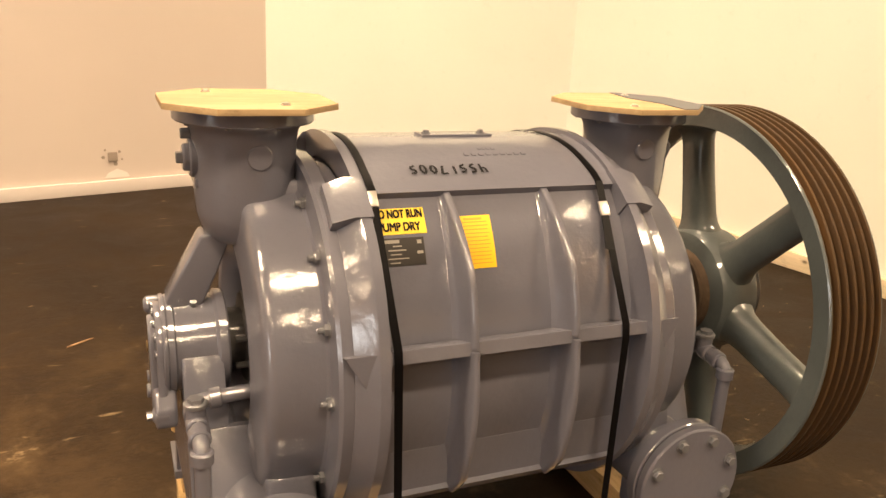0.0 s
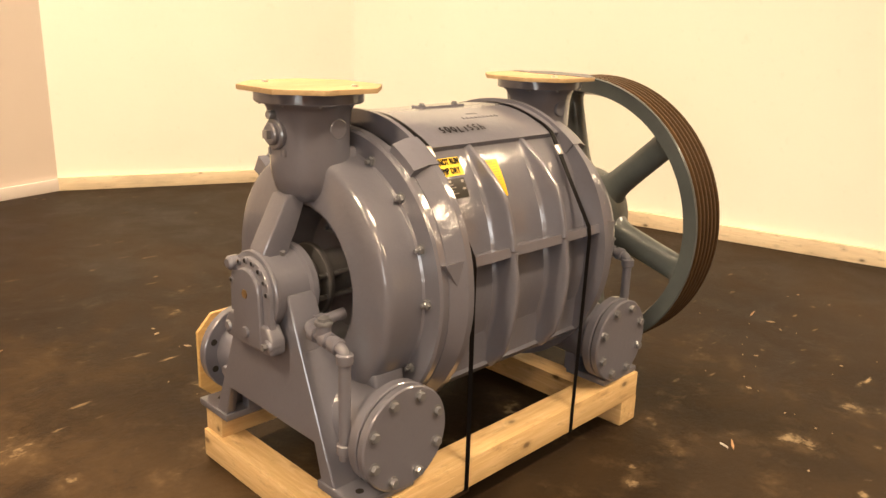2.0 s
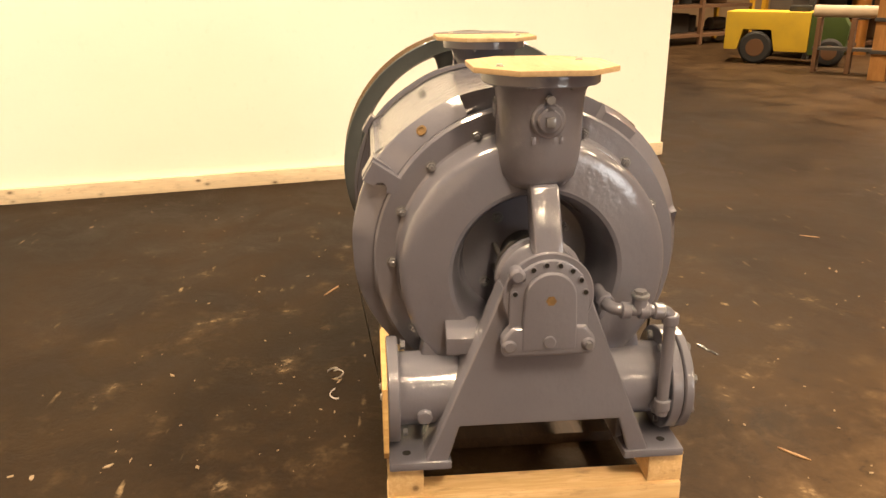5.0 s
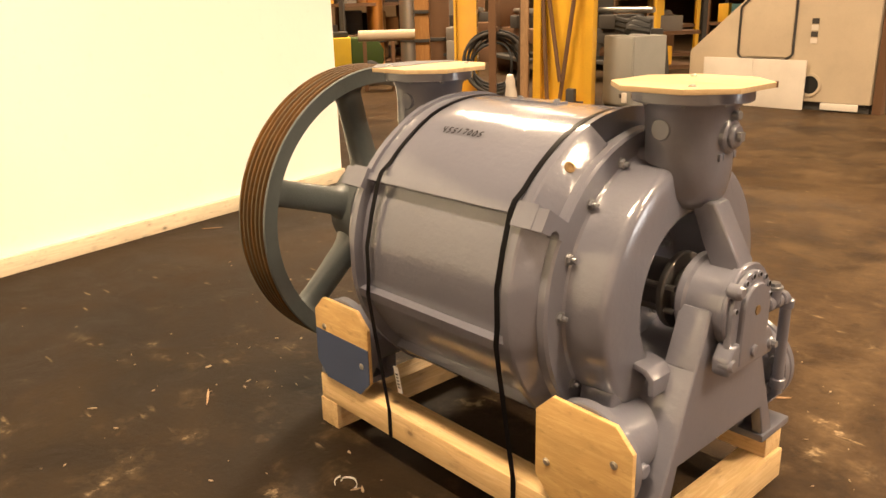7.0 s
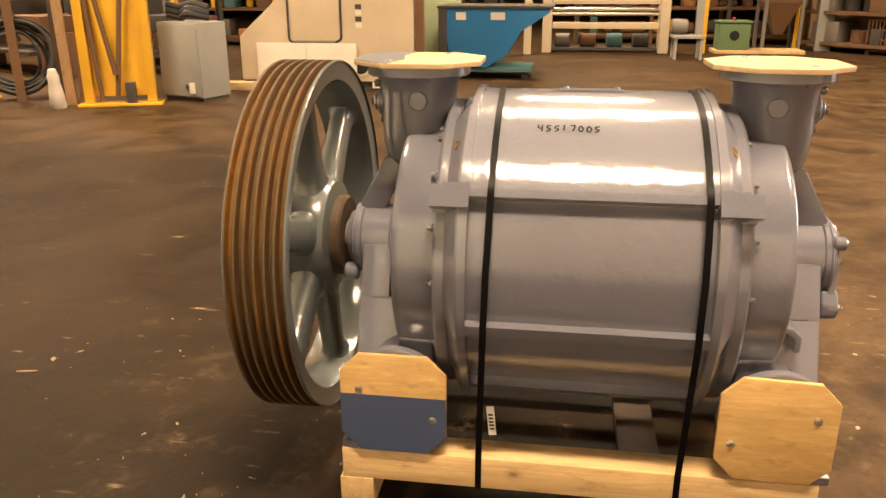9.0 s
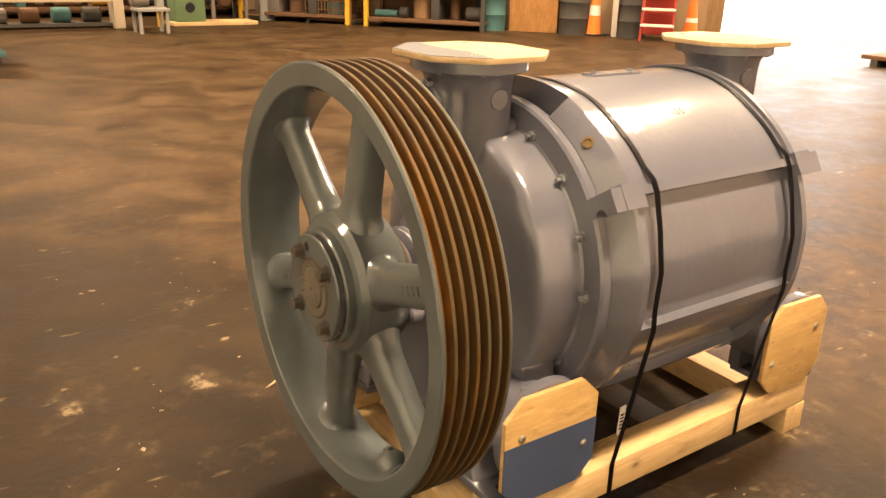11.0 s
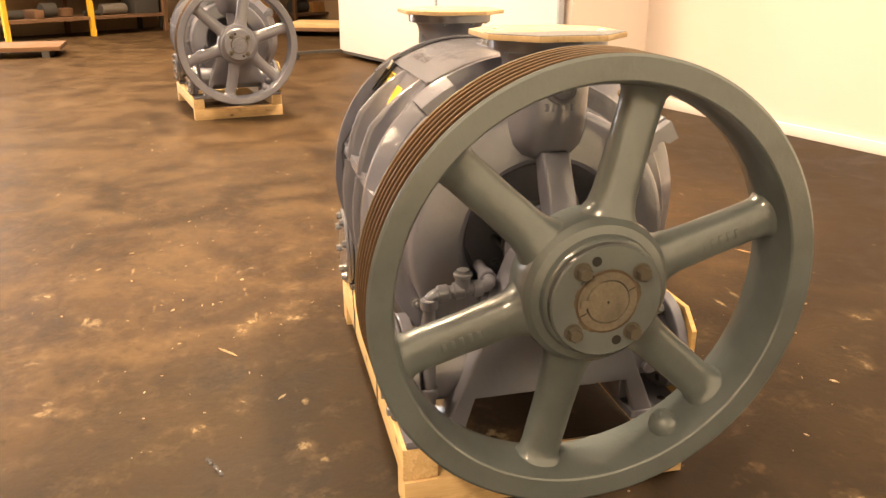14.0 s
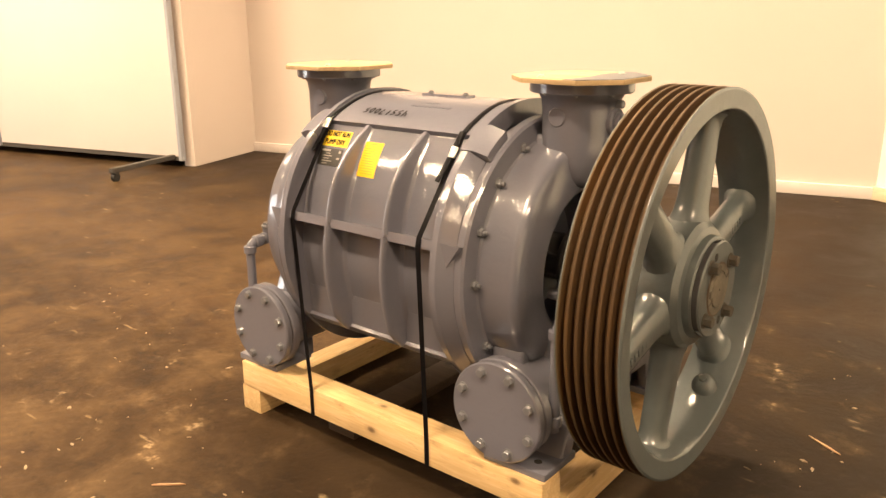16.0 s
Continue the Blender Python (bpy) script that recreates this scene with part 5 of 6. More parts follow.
column(7.1, -6.6, 0.30, 40)


def gantry_leg(x, y, yaw):
    """A broad yellow leg of two uprights with a plate and crossed braces before it."""
    t = thing("gantry_leg", "broad yellow gantry leg with dark diagonal braces", "gantry")
    t.matrix_world = pose(x, y, 0, 0, 0, yaw)
    for s in (-1, 1):
        part("upright", boxed((s * 0.34 - 0.05, -0.10, 0.03), (s * 0.34 + 0.05, 0.08, 6.2), 0.006), YELLOW_STEEL, t)
    part("web_plate", boxed((-0.30, -0.04, 0.10), (0.30, -0.02, 6.0)), YELLOW_STEEL, t)
    part("base_plate", boxed((-0.46, -0.16, 0), (0.46, 0.14, 0.03), 0.004), YELLOW_STEEL, t)
    for a, b in (((0.20, 0.05, 0.05), (0.34, 0.05, 2.6)), ((0.02, 0.09, 0.35), (0.26, 0.09, 1.9)), ((0.03, 0.06, 0.10), (-0.26, 0.06, 2.3))):
        part("brace", rod(bmesh.new(), a, b, 0.028, 8), BROWN, t)
    part("foot_angle", boxed((-0.17, 0.0, 0.03), (-0.07, 0.12, 0.26), 0.004), DUSK, t)
    return t


gantry_leg(5.08, -6.36, 20)


def hose_coil(x, y, yaw):
    t = thing("hose_coil", "dark hoses hung in a big tangled coil", "hose")
    t.matrix_world = pose(x, y, 0.50, 90, 0, yaw)
    rng = random.Random(5)
    for k in range(9):
        r, h = rng.uniform(0.26, 0.47), rng.uniform(0, 0.2)
        bm = bmesh.new()
        pts = [(r * math.cos(u) + 0.03 * math.sin(2 * u + k), min(r, 0.49) * math.sin(u), h + 0.03 * math.sin(3 * u + k)) for u in (2 * math.pi * j / 32 for j in range(33))]
        tube(bm, pts, rng.choice((0.018, 0.024)), 8, 0.01)
        part("hose", bm, (RUBBER, RUBBER, DUSK, RUBBER, DUSK)[k % 5], t)
    part("hanger", boxed((-0.06, 0.44, -0.1), (0.06, 0.50, 0.25)), BROWN, t)
    part("hanger_post", boxed((-0.05, -0.50, -0.14), (0.05, 1.1, -0.08)), BROWN, t)
    return t


hose_coil(6.45, -6.5, 35)


def cabinet(x, y, yaw):
    t = thing("control_cabinet", "light grey dented control cabinet with clutter on top", "cabinet")
    t.matrix_world = pose(x, y, 0, 0, 0, yaw)
    part("body", boxed((-0.31, -0.28, 0.04), (0.31, 0.20, 0.90), 0.012), CABINET, t)
    part("plinth", boxed((-0.29, -0.26, 0), (0.29, 0.18, 0.04)), DUSK, t)
    part("door", boxed((-0.295, 0.201, 0.06), (0.295, 0.216, 0.88), 0.006), CABINET, t)
    part("outlet_box", boxed((-0.22, 0.217, 0.10), (-0.15, 0.25, 0.22), 0.006), POLY, t)
    part("socket", boxed((-0.12, 0.217, 0.15), (-0.08, 0.235, 0.20), 0.004), DUSK, t)
    for k, (h, r) in enumerate(((0.95, 0.045), (1.0, 0.05), (1.06, 0.04))):
        bm = tube(bmesh.new(), [(-0.28, -0.05, h), (-0.1, 0.12 - 0.05 * k, h + 0.05), (0.1, 0.0, h - 0.01), (0.24, 0.08, h + 0.03)], r, 8, 0.06)
        part("coiled_cable", bm, RUBBER, t)
    return t


cabinet(4.45, -6.92, -18)


def pressing_machine(x, y):
    """Large beige machine with a sloped shoulder, a framed hatch and a low slot; its front is turned to the pump."""
    t = thing("beige_machine", "large beige machine housing with framed hatch and round port", "machine")
    t.location = (x, y, 0)
    outl = [(-1.17, 0.10), (1.15, 0.10), (1.15, 0.66), (0.42, 1.30), (0.25, 1.75), (0.15, 2.3), (-1.17, 2.3)]
    part("housing", soften(prism(bmesh.new(), outl, "y", -0.32, 0.0), 0.02), BEIGE, t)
    part("base", boxed((-1.15, -0.30, 0), (1.13, -0.05, 0.10)), DUSK, t)
    bm = bmesh.new()
    loop = [(-0.14, 0.58), (0.42, 0.58), (0.47, 0.63), (0.47, 1.20), (0.30, 1.36), (-0.16, 1.36), (-0.23, 1.30), (-0.23, 0.64), (-0.14, 0.58)]
    tube(bm, [(u, 0.012, v) for u, v in loop], 0.014, 8, 0.03)
    part("hatch_frame", bm, DUSK, t, "dark rubber edge of the hatch")
    part("hatch", soften(prism(bmesh.new(), [(-0.21, 0.61), (0.44, 0.61), (0.44, 1.19), (0.29, 1.33), (-0.21, 1.33)], "y", 0.001, 0.012), 0.003), BEIGE, t)
    part("port", rod(bmesh.new(), (-0.47, -0.01, 0.30), (-0.47, 0.006, 0.30), 0.105, 28), HOLE, t)
    part("port_ring", spin(bmesh.new(), [(0.105, 0), (0.135, 0), (0.135, 0.018), (0.105, 0.018)], Matrix.Translation((-0.47, 0.018, 0.30)) @ Matrix.Rotation(math.pi / 2, 4, "X"), 28, close=True), BEIGE, t)
    part("kick_plate", boxed((-1.05, 0.0, 0.02), (-0.62, 0.02, 0.10), 0.006), POLY, t)
    for k, c in enumerate((POLY, DUSK, POLY, DUSK)):
        part("notice", boxed((-0.50, 0.001, 0.78 + 0.075 * k), (-0.42, 0.006, 0.84 + 0.075 * k)), c, t)
    part("corner_post", boxed((-1.29, -0.14, 0.0), (-1.19, -0.02, 2.3), 0.01), BROWN, t)
    return t


pressing_machine(3.13, -8.0)


def pale_unit(x, y):
    t = thing("machine_cabinet", "pale green steel cabinet behind the blue hopper", "cabinet")
    t.location = (x, y, 0)
    part("body", boxed((-0.30, -0.60, 0.16), (0.30, 0.0, 1.06), 0.012), PALE_GREEN, t)
    part("door", boxed((-0.27, 0.001, 0.20), (0.27, 0.014, 1.02), 0.004), PALE_GREEN, t)
    part("notice", boxed((-0.24, 0.015, 0.72), (-0.14, 0.018, 0.86)), POLY, t)
    part("plinth", boxed((-0.26, -0.56, 0.0), (0.26, -0.04, 0.16), 0.006), DUSK, t)


pale_unit(2.02, -10.35)
ob = tagged(part("wood_block", boxed((4.05, -7.9, 0.0), (4.42, -7.7, 0.10), 0.006), PINE_X), "short pine offcut lying by the beige machine", "offcut")
ob = thing("white_board", "white plastic board leaning on the beige machine", "board")
for x0, x1 in ((2.70, 3.36), (3.365, 4.03)):
    bd = part("sheet", boxed((x0, -7.96, 0.002), (x1, -7.935, 0.585), 0.004), POLY, ob)
    part("hand_slot", boxed(((x0 + x1) / 2 - 0.02, -7.9345, 0.25), ((x0 + x1) / 2 + 0.02, -7.932, 0.33)), BROWN, bd)


def tipping_hopper(x, y):
    t = thing("tipping_hopper", "blue steel tipping hopper on a wheeled base", "hopper")
    t.location = (x, y, 0)
    outl = [(0.76, 0.98), (0.60, 0.20), (0.10, 0.16), (-0.20, 0.34), (-0.38, 0.66), (-0.78, 0.92), (-0.80, 0.98)]
    part("bin", soften(prism(bmesh.new(), outl, "y", -1.0, 0.0), 0.012), HOPPER, t)
    part("rim", boxed((-0.84, -1.03, 0.97), (0.80, 0.03, 1.01), 0.010), DUSK, t)
    part("side_bar", boxed((0.66, -1.0, 0.16), (0.78, 0.02, 0.97), 0.008), DUSK, t)
    part("base", boxed((-0.55, -0.9, 0.10), (0.62, -0.05, 0.16), 0.01), TEAL, t)
    for u in (-0.45, 0.50):
        for v in (-0.8, -0.12):
            part("castor", rod(bmesh.new(), (u, v - 0.03, 0.05), (u, v + 0.03, 0.05), 0.05, 20, bevel=0.008), RUBBER, t)
    for u, w in ((0.46, 0.07), (-0.06, 0.10)):
        part("notice", boxed((u - w, 0.001, 0.82), (u + w, 0.005, 0.92)), POLY, t)
    return t


tipping_hopper(1.06, -9.3)


def lift_truck(x, y, yaw):
    t = thing("fork_truck", "yellow and green fork truck with a worn tyre", "fork truck")
    t.matrix_world = pose(x, y, 0, 0, 0, yaw) @ Matrix.Diagonal((0.7, 0.7, 0.7, 1))
    part("chassis", soften(prism(bmesh.new(), [(-1.3, 0.30), (-1.0, 0.30), (-0.9, 0.75), (-0.3, 0.75), (-0.2, 0.28), (0.5, 0.28), (0.5, 1.15), (-1.3, 1.15)], "y", -0.55, 0.55), 0.03), LIFT_YELLOW, t)
    part("hood", soften(prism(bmesh.new(), [(0.5, 0.22), (1.25, 0.22), (1.30, 0.85), (1.15, 1.10), (0.5, 1.14)], "y", -0.5, 0.5), 0.04), LIFT_GREEN, t)
    part("vent", boxed((1.275, -0.25, 0.55), (1.31, 0.15, 0.82), 0.005), HOLE, t)
    for u, r in ((-0.6, 0.36), (0.95, 0.30)):
        for v in (-0.62, 0.46):
            w = part("wheel", spin(bmesh.new(), [(0, 0), (r - 0.05, 0), (r, 0.04), (r, 0.14), (r - 0.05, 0.18), (0, 0.18)], Matrix.Translation((u, v + 0.18, r)) @ Matrix.Rotation(math.pi / 2, 4, "X"), 36), RUBBER, t)
            part("rim", rod(bmesh.new(), (u, v - 0.015, r), (u, v + 0.195, r), r * 0.55, 24, bevel=0.01), BROWN, w)
    part("seat", boxed((0.0, -0.25, 1.15), (0.45, 0.25, 1.28), 0.03), RUBBER, t)
    return t


lift_truck(10.3, -6.4, -123.6)


def vertical_duct(x, y, r, h, mat, label):
    t = thing("vertical_duct", label, "duct", "ducts in the far bay")
    t.location = (x, y, 0)
    part("pipe", spin(bmesh.new(), [(0, 0), (r * 1.25, 0), (r * 1.25, 0.06), (r, 0.08), (r, h), (0, h)], None, 28), mat, t)
    for k in range(3):
        part("band", spin(bmesh.new(), [(r, 0.6 + k), (r + 0.02, 0.61 + k), (r + 0.02, 0.66 + k), (r, 0.67 + k)], None, 28), DUSK, t)
    return t


vertical_duct(11.5, -8.35, 0.16, 5.0, COPPER, "shiny copper-coloured vertical duct")
vertical_duct(11.05, -8.8, 0.15, 5.0, ZINC, "bright galvanised vertical duct")
vertical_duct(10.7, -9.35, 0.20, 5.0, BROWN, "rusty brown vertical duct")
t = thing("pipe_bench", "pale pipe lying on a steel bench", "bench")
t.matrix_world = pose(8.75, -6.55, 0, 0, 0, -127)
part("pipe", rod(bmesh.new(), (-0.55, 0, 0.86), (0.55, 0, 0.86), 0.085, 20, bevel=0.01), BEIGE, t)
for u in (-0.45, 0.0, 0.45):
    part("leg", boxed((u - 0.03, -0.15, 0), (u + 0.03, 0.15, 0.775), 0.004), BROWN, t)
part("shelf", boxed((-0.5, -0.14, 0.32), (0.5, 0.14, 0.36)), DUSK, t)
t = thing("timber_post", "rough brown timber post with dark cleats", "post")
t.matrix_world = pose(7.9, -6.45, 0, 0, 0, 35)
part("board", boxed((-0.11, -0.03, 0), (0.11, 0.03, 3.2), 0.006), CRATE, t)
for k in range(6):
    part("cleat", boxed((-0.12, 0.03, 0.35 + 0.42 * k), (0.12, 0.06, 0.40 + 0.42 * k), 0.004), DUSK, t)
t = thing("fire_extinguisher", "red fire extinguisher with a white label", "extinguisher")
t.location = (6.95, -6.25, 0)
part("bottle", spin(bmesh.new(), [(0, 0), (0.07, 0), (0.075, 0.01), (0.075, 0.36), (0.05, 0.41), (0.02, 0.43), (0.02, 0.46), (0, 0.46)], None, 24), RED, t)
part("label_band", spin(bmesh.new(), [(0.0755, 0.14), (0.0765, 0.14), (0.0765, 0.28), (0.0755, 0.28)], None, 24), POLY, t)
part("valve", boxed((-0.02, -0.05, 0.455), (0.02, 0.07, 0.50), 0.006), DUSK, t)
t = thing("foam_roll", "white roll leaning by the gantry leg", "roll")
t.matrix_world = pose(5.66, -6.02, 0.0, -9, 0, 20)
part("roll", spin(bmesh.new(), [(0, 0), (0.08, 0), (0.09, 0.02), (0.075, 0.2), (0.06, 0.3), (0.065, 0.35), (0.04, 0.44), (0, 0.45)], None, 20), POLY, t)
for k, (px, py, ln, mt) in enumerate(((5.62, -6.22, 2.2, BOARD), (5.78, -6.32, 1.9, OLD_WOOD), (5.50, -6.30, 2.4, BROWN))):
    ob = tagged(part("board", boxed((-0.055, -0.02, 0), (0.055, 0.02, ln), 0.004), mt), "rough brown board leaning beside the gantry", "board", "boards beside the gantry")
    ob.matrix_world = pose(px, py, 0.0, 5, 2 - 2 * k, 20)


def lathe(x, y, yaw, length=2.6, mat=None, seed=1):
    """A long machine tool: bed on legs, headstock, carriage and bright bar."""
    rng = random.Random(seed)
    mat = mat or STEEL
    t = thing("machine_tool", "old machine tool with a long bed and dull steel parts", "machine", "machines along the hall")
    t.matrix_world = pose(x, y, 0, 0, 0, yaw)
    part("bed", boxed((-length / 2, -0.25, 0.62), (length / 2, 0.25, 0.86), 0.02), mat, t)
    for s in (-1, 1):
        part("leg", soften(prism(bmesh.new(), [(s * length / 2 - 0.25, 0.0), (s * length / 2 + 0.2, 0.0), (s * length / 2 + 0.1, 0.62), (s * length / 2 - 0.15, 0.62)], "y", -0.24, 0.24), 0.01), mat, t)
    part("headstock", boxed((-length / 2, -0.3, 0.86), (-length / 2 + 0.6, 0.3, 1.42), 0.04), mat, t)
    part("carriage", boxed((0.0, -0.32, 0.86), (0.4, 0.34, 1.08), 0.02), DUSK, t)
    part("bar", rod(bmesh.new(), (-length / 2 + 0.6, 0, 1.15), (length / 2, 0, 1.15), 0.045, 14), ZINC, t)
    part("drip_tray", boxed((-length / 2 + 0.2, -0.4, 0.3), (length / 2 - 0.2, 0.4, 0.36), 0.01), DUSK, t)
    for k in range(3):
        u = rng.uniform(-0.4, 0.4) * length
        part("handwheel", rod(bmesh.new(), (u, 0.30, 0.75), (u, 0.36, 0.75), 0.10, 18, bevel=0.008), ZINC, t)
    return t


for x, y, yaw, ln, mt, sd in ((8.6, -9.6, 150, 2.6, BROWN, 3), (11.0, -10.2, 135, 2.4, STEEL, 4), (6.7, -9.6, 170, 1.8, DUSK, 5), (3.8, -14.4, 178, 2.4, TEAL, 7), (12.8, -12.5, 140, 3.0, BROWN, 9)):
    lathe(x, y, yaw, ln, mt, sd)


def roll_stand(x, y):
    """A long beige frame with bright rollers over a row of small machines."""
    t = thing("roll_stand", "long beige machine frame with bright rollers", "machine")
    t.location = (x, y, 0)
    for u in (-1.1, 1.1):
        part("upright", boxed((u - 0.09, -0.4, 0), (u + 0.09, 0.0, 1.5), 0.01), BEIGE, t)
    for z, hgt in ((0.45, 0.12), (0.90, 0.10), (1.35, 0.10)):
        part("beam", boxed((-1.0, -0.1, z), (1.0, 0.0, z + hgt), 0.01), BEIGE, t)
    for z in (0.72, 0.80):
        part("roller", rod(bmesh.new(), (-1.0, -0.15, z), (1.0, -0.15, z), 0.035, 16), ZINC, t)
    for k in range(4):
        part("motor", rod(bmesh.new(), (-0.85 + 0.5 * k, -0.35, 0.22), (-0.55 + 0.5 * k, -0.35, 0.22), 0.13, 18, bevel=0.02), (DUSK, TEAL, BROWN, STEEL)[k], t)
    part("motor_shelf", boxed((-1.0, -0.55, 0.04), (1.0, -0.15, 0.09)), DUSK, t)
    return t


roll_stand(-0.7, -13.7)


def small_stand(x, y):
    t = thing("machine_stand", "pale grey steel stand with a small machine", "stand")
    t.location = (x, y, 0)
    for u in (-0.22, 0.22):
        for v in (-0.2, 0.2):
            part("leg", boxed((u - 0.025, v - 0.025, 0), (u + 0.025, v + 0.025, 0.36)), CABINET, t)
    part("top", boxed((-0.27, -0.25, 0.36), (0.27, 0.25, 0.41), 0.006), CABINET, t)
    part("column", boxed((-0.27, -0.25, 0.41), (-0.15, -0.1, 1.25), 0.01), CABINET, t)
    part("motor", rod(bmesh.new(), (0.0, -0.1, 0.55), (0.28, -0.1, 0.55), 0.13, 20, bevel=0.02), STEEL, t)
    return t


small_stand(-2.1, -12.8)


def cone_hopper(x, y):
    t = thing("feed_hopper", "grey-brown cone-shaped feed hopper on legs", "hopper")
    t.location = (x, y, 0)
    part("cone", spin(bmesh.new(), [(0, 0.3), (0.12, 0.3), (0.42, 0.85), (0.45, 0.9), (0.45, 1.5), (0, 1.5)], Matrix.Rotation(radians(45), 4, "Z"), 4), BROWN, t, smooth=0)
    for u in (-0.34, 0.34):
        for v in (-0.34, 0.34):
            part("leg", boxed((u - 0.03, v - 0.03, 0), (u + 0.03, v + 0.03, 1.0)), STEEL, t)
    return t


cone_hopper(-4.15, -15.0)


def upright_slab(x, y, w, h, mat, label):
    ob = tagged(part("steel_plate", boxed((-w / 2, -0.04, 0), (w / 2, 0.04, h), 0.006), mat), label, "plate", "plates stored upright")
    ob.location = (x, y, 0)


upright_slab(-4.95, -14.7, 0.30, 1.4, CABINET, "grey steel plate stored upright on edge")
upright_slab(-2.55, -13.9, 0.10, 2.2, YELLOW_STEEL, "yellow steel upright by the green unit")
upright_slab(0.75, -13.3, 0.14, 1.6, BEIGE, "beige steel upright by the machine frame")


def wire_bin(x, y, yaw):
    t = thing("wire_bin", "rusty wire mesh bin with sloped sides", "bin")
    t.matrix_world = pose(x, y, 0, 0, 0, yaw)
    part("tray", boxed((-0.5, -0.4, 0.06), (0.5, 0.4, 0.10)), BROWN, t)
    for u in (-0.46, 0.46):
        part("skid", boxed((u - 0.04, -0.4, 0.0), (u + 0.04, 0.4, 0.06)), DUSK, t)
    for k in range(15):
        u = -0.5 + k / 14
        for v in (-0.4, 0.4):
            part("wire", boxed((u - 0.008, v - 0.008, 0.10), (u + 0.008, v + 0.008, 0.62)), BROWN, t)
    for v in (-0.4, 0.4):
        for z in (0.28, 0.45, 0.62):
            part("wire", boxed((-0.5, v - 0.010, z - 0.01), (0.5, v + 0.010, z + 0.01)), BROWN, t)
    return t


wire_bin(-6.15, -13.9, 130)


def green_motor_box(x, y):
    t = thing("green_pump_unit", "green machine casing with a round port on a pallet", "machine")
    t.location = (x, y, 0)
    part("casing", boxed((-0.29, -0.5, 0.07), (0.29, 0.0, 0.56), 0.03), GREEN, t)
    part("lid", boxed((-0.31, -0.52, 0.561), (0.31, 0.02, 0.60), 0.008), GREEN, t)
    part("port", rod(bmesh.new(), (0.0, -0.005, 0.33), (0.0, 0.008, 0.33), 0.09, 24), HOLE, t)
    part("red_button", rod(bmesh.new(), (0.0, -0.2, 0.60), (0.0, -0.2, 0.66), 0.03, 14), RED, t)
    part("pallet", boxed((-1.3, -0.55, 0.0), (0.35, 0.05, 0.068), 0.008), PINE_X, t)
    return t


green_motor_box(-3.12, -13.9)


def storage_rack(x, y, yaw, length, seed, heights=(0.15, 0.72, 1.30)):
    """Pallet racking with mixed stock on its shelves."""
    rng = random.Random(seed)
    t = thing("storage_rack", "crowded steel storage rack with mixed stock", "rack", "racks along the hall")
    t.matrix_world = pose(x, y, 0, 0, 0, yaw)
    n = max(2, round(length / 1.6) + 1)
    for k in range(n):
        u = -length / 2 + length * k / (n - 1)
        for v in (-0.45, 0.45):
            part("post", boxed((u - 0.04, v - 0.04, 0), (u + 0.04, v + 0.04, 2.7)), rng.choice((YELLOW_STEEL, DUSK, BROWN)), t)
    for h in heights:
        part("shelf", boxed((-length / 2, -0.48, h), (length / 2, 0.48, h + 0.06)), BROWN, t)
        u = -length / 2 + 0.1
        while u < length / 2 - 0.3:
            w, hh, dd = rng.uniform(0.16, 0.6), rng.uniform(0.12, 0.48), rng.uniform(0.25, 0.42)
            m = rng.choice((BROWN, BROWN, BROWN, DUSK, DUSK, DUSK, DUSK, STEEL, STEEL, BOARD, CRATE, TEAL, CABINET, YELLOW_STEEL))
            bm = bmesh.new()
            if rng.random() < 0.35:
                rod(bm, (u + w / 2, 0.1, h + 0.06), (u + w / 2, 0.1, h + 0.06 + hh), w / 2 * 0.9, 18, bevel=0.015)
            elif rng.random() < 0.35:
                rod(bm, (u, 0.2, h + 0.06 + hh / 3), (u + w, 0.2, h + 0.06 + hh / 3), hh / 3, 16, bevel=0.01)
            else:
                box(bm, (u, 0.42 - dd * 1.6, h + 0.06), (u + w, 0.42, h + 0.06 + hh), 0.015)
            stock = tagged(part("stock_item", bm, m), "stored machine part or carton on the rack", "stored part", "stock on the racks")
            stock.matrix_world = t.matrix_world
            u += w + rng.uniform(0.02, 0.18)
    return t


for k, (x, y, yaw, ln) in enumerate(((-2.6, -16.6, 0, 4.8), (4.6, -15.2, 4, 6.4), (9.9, -14.0, -20, 4.8), (12.6, -9.6, -62, 6.4), (14.2, -6.2, -62, 3.2), (8.2, -11.6, -25, 4.8))):
    storage_rack(x, y, yaw, ln, 20 + k)


# things along the wall by the loading door
def along(u, off=0.35):
    """A place u metres from the door's near jamb along the west wall, a little in front of it."""
    return D0 - wd * u - out * off


def cone(p, h, mat=ORANGE):
    t = thing("traffic_cone", "orange traffic cone with a white band", "cone", "cones by the door")
    t.location = p
    part("base", boxed((-0.2, -0.2, 0), (0.2, 0.2, 0.035), 0.01), RUBBER if h > 0.9 else mat, t)
    part("body", spin(bmesh.new(), [(0.15, 0.035), (0.14, 0.05), (0.03, h), (0.0, h)], None, 24), mat, t)
    part("band", spin(bmesh.new(), [(0.111, 0.30 * h), (0.087, 0.5 * h)], None, 24), POLY, t)
    return t


cone(along(2.35), 1.25)
cone(along(0.55), 1.1)


def leaning(p, w, h, thick, mat, tilt, name, label, cat):
    bm = boxed((-w / 2, -thick, 0), (w / 2, 0, h), 0.004)
    ob = part(name, bm, mat)
    yaw = math.degrees(math.atan2(wd.y, wd.x))
    ob.matrix_world = pose(p.x, p.y, 0, tilt, 0, yaw)
    return tagged(ob, label, cat)


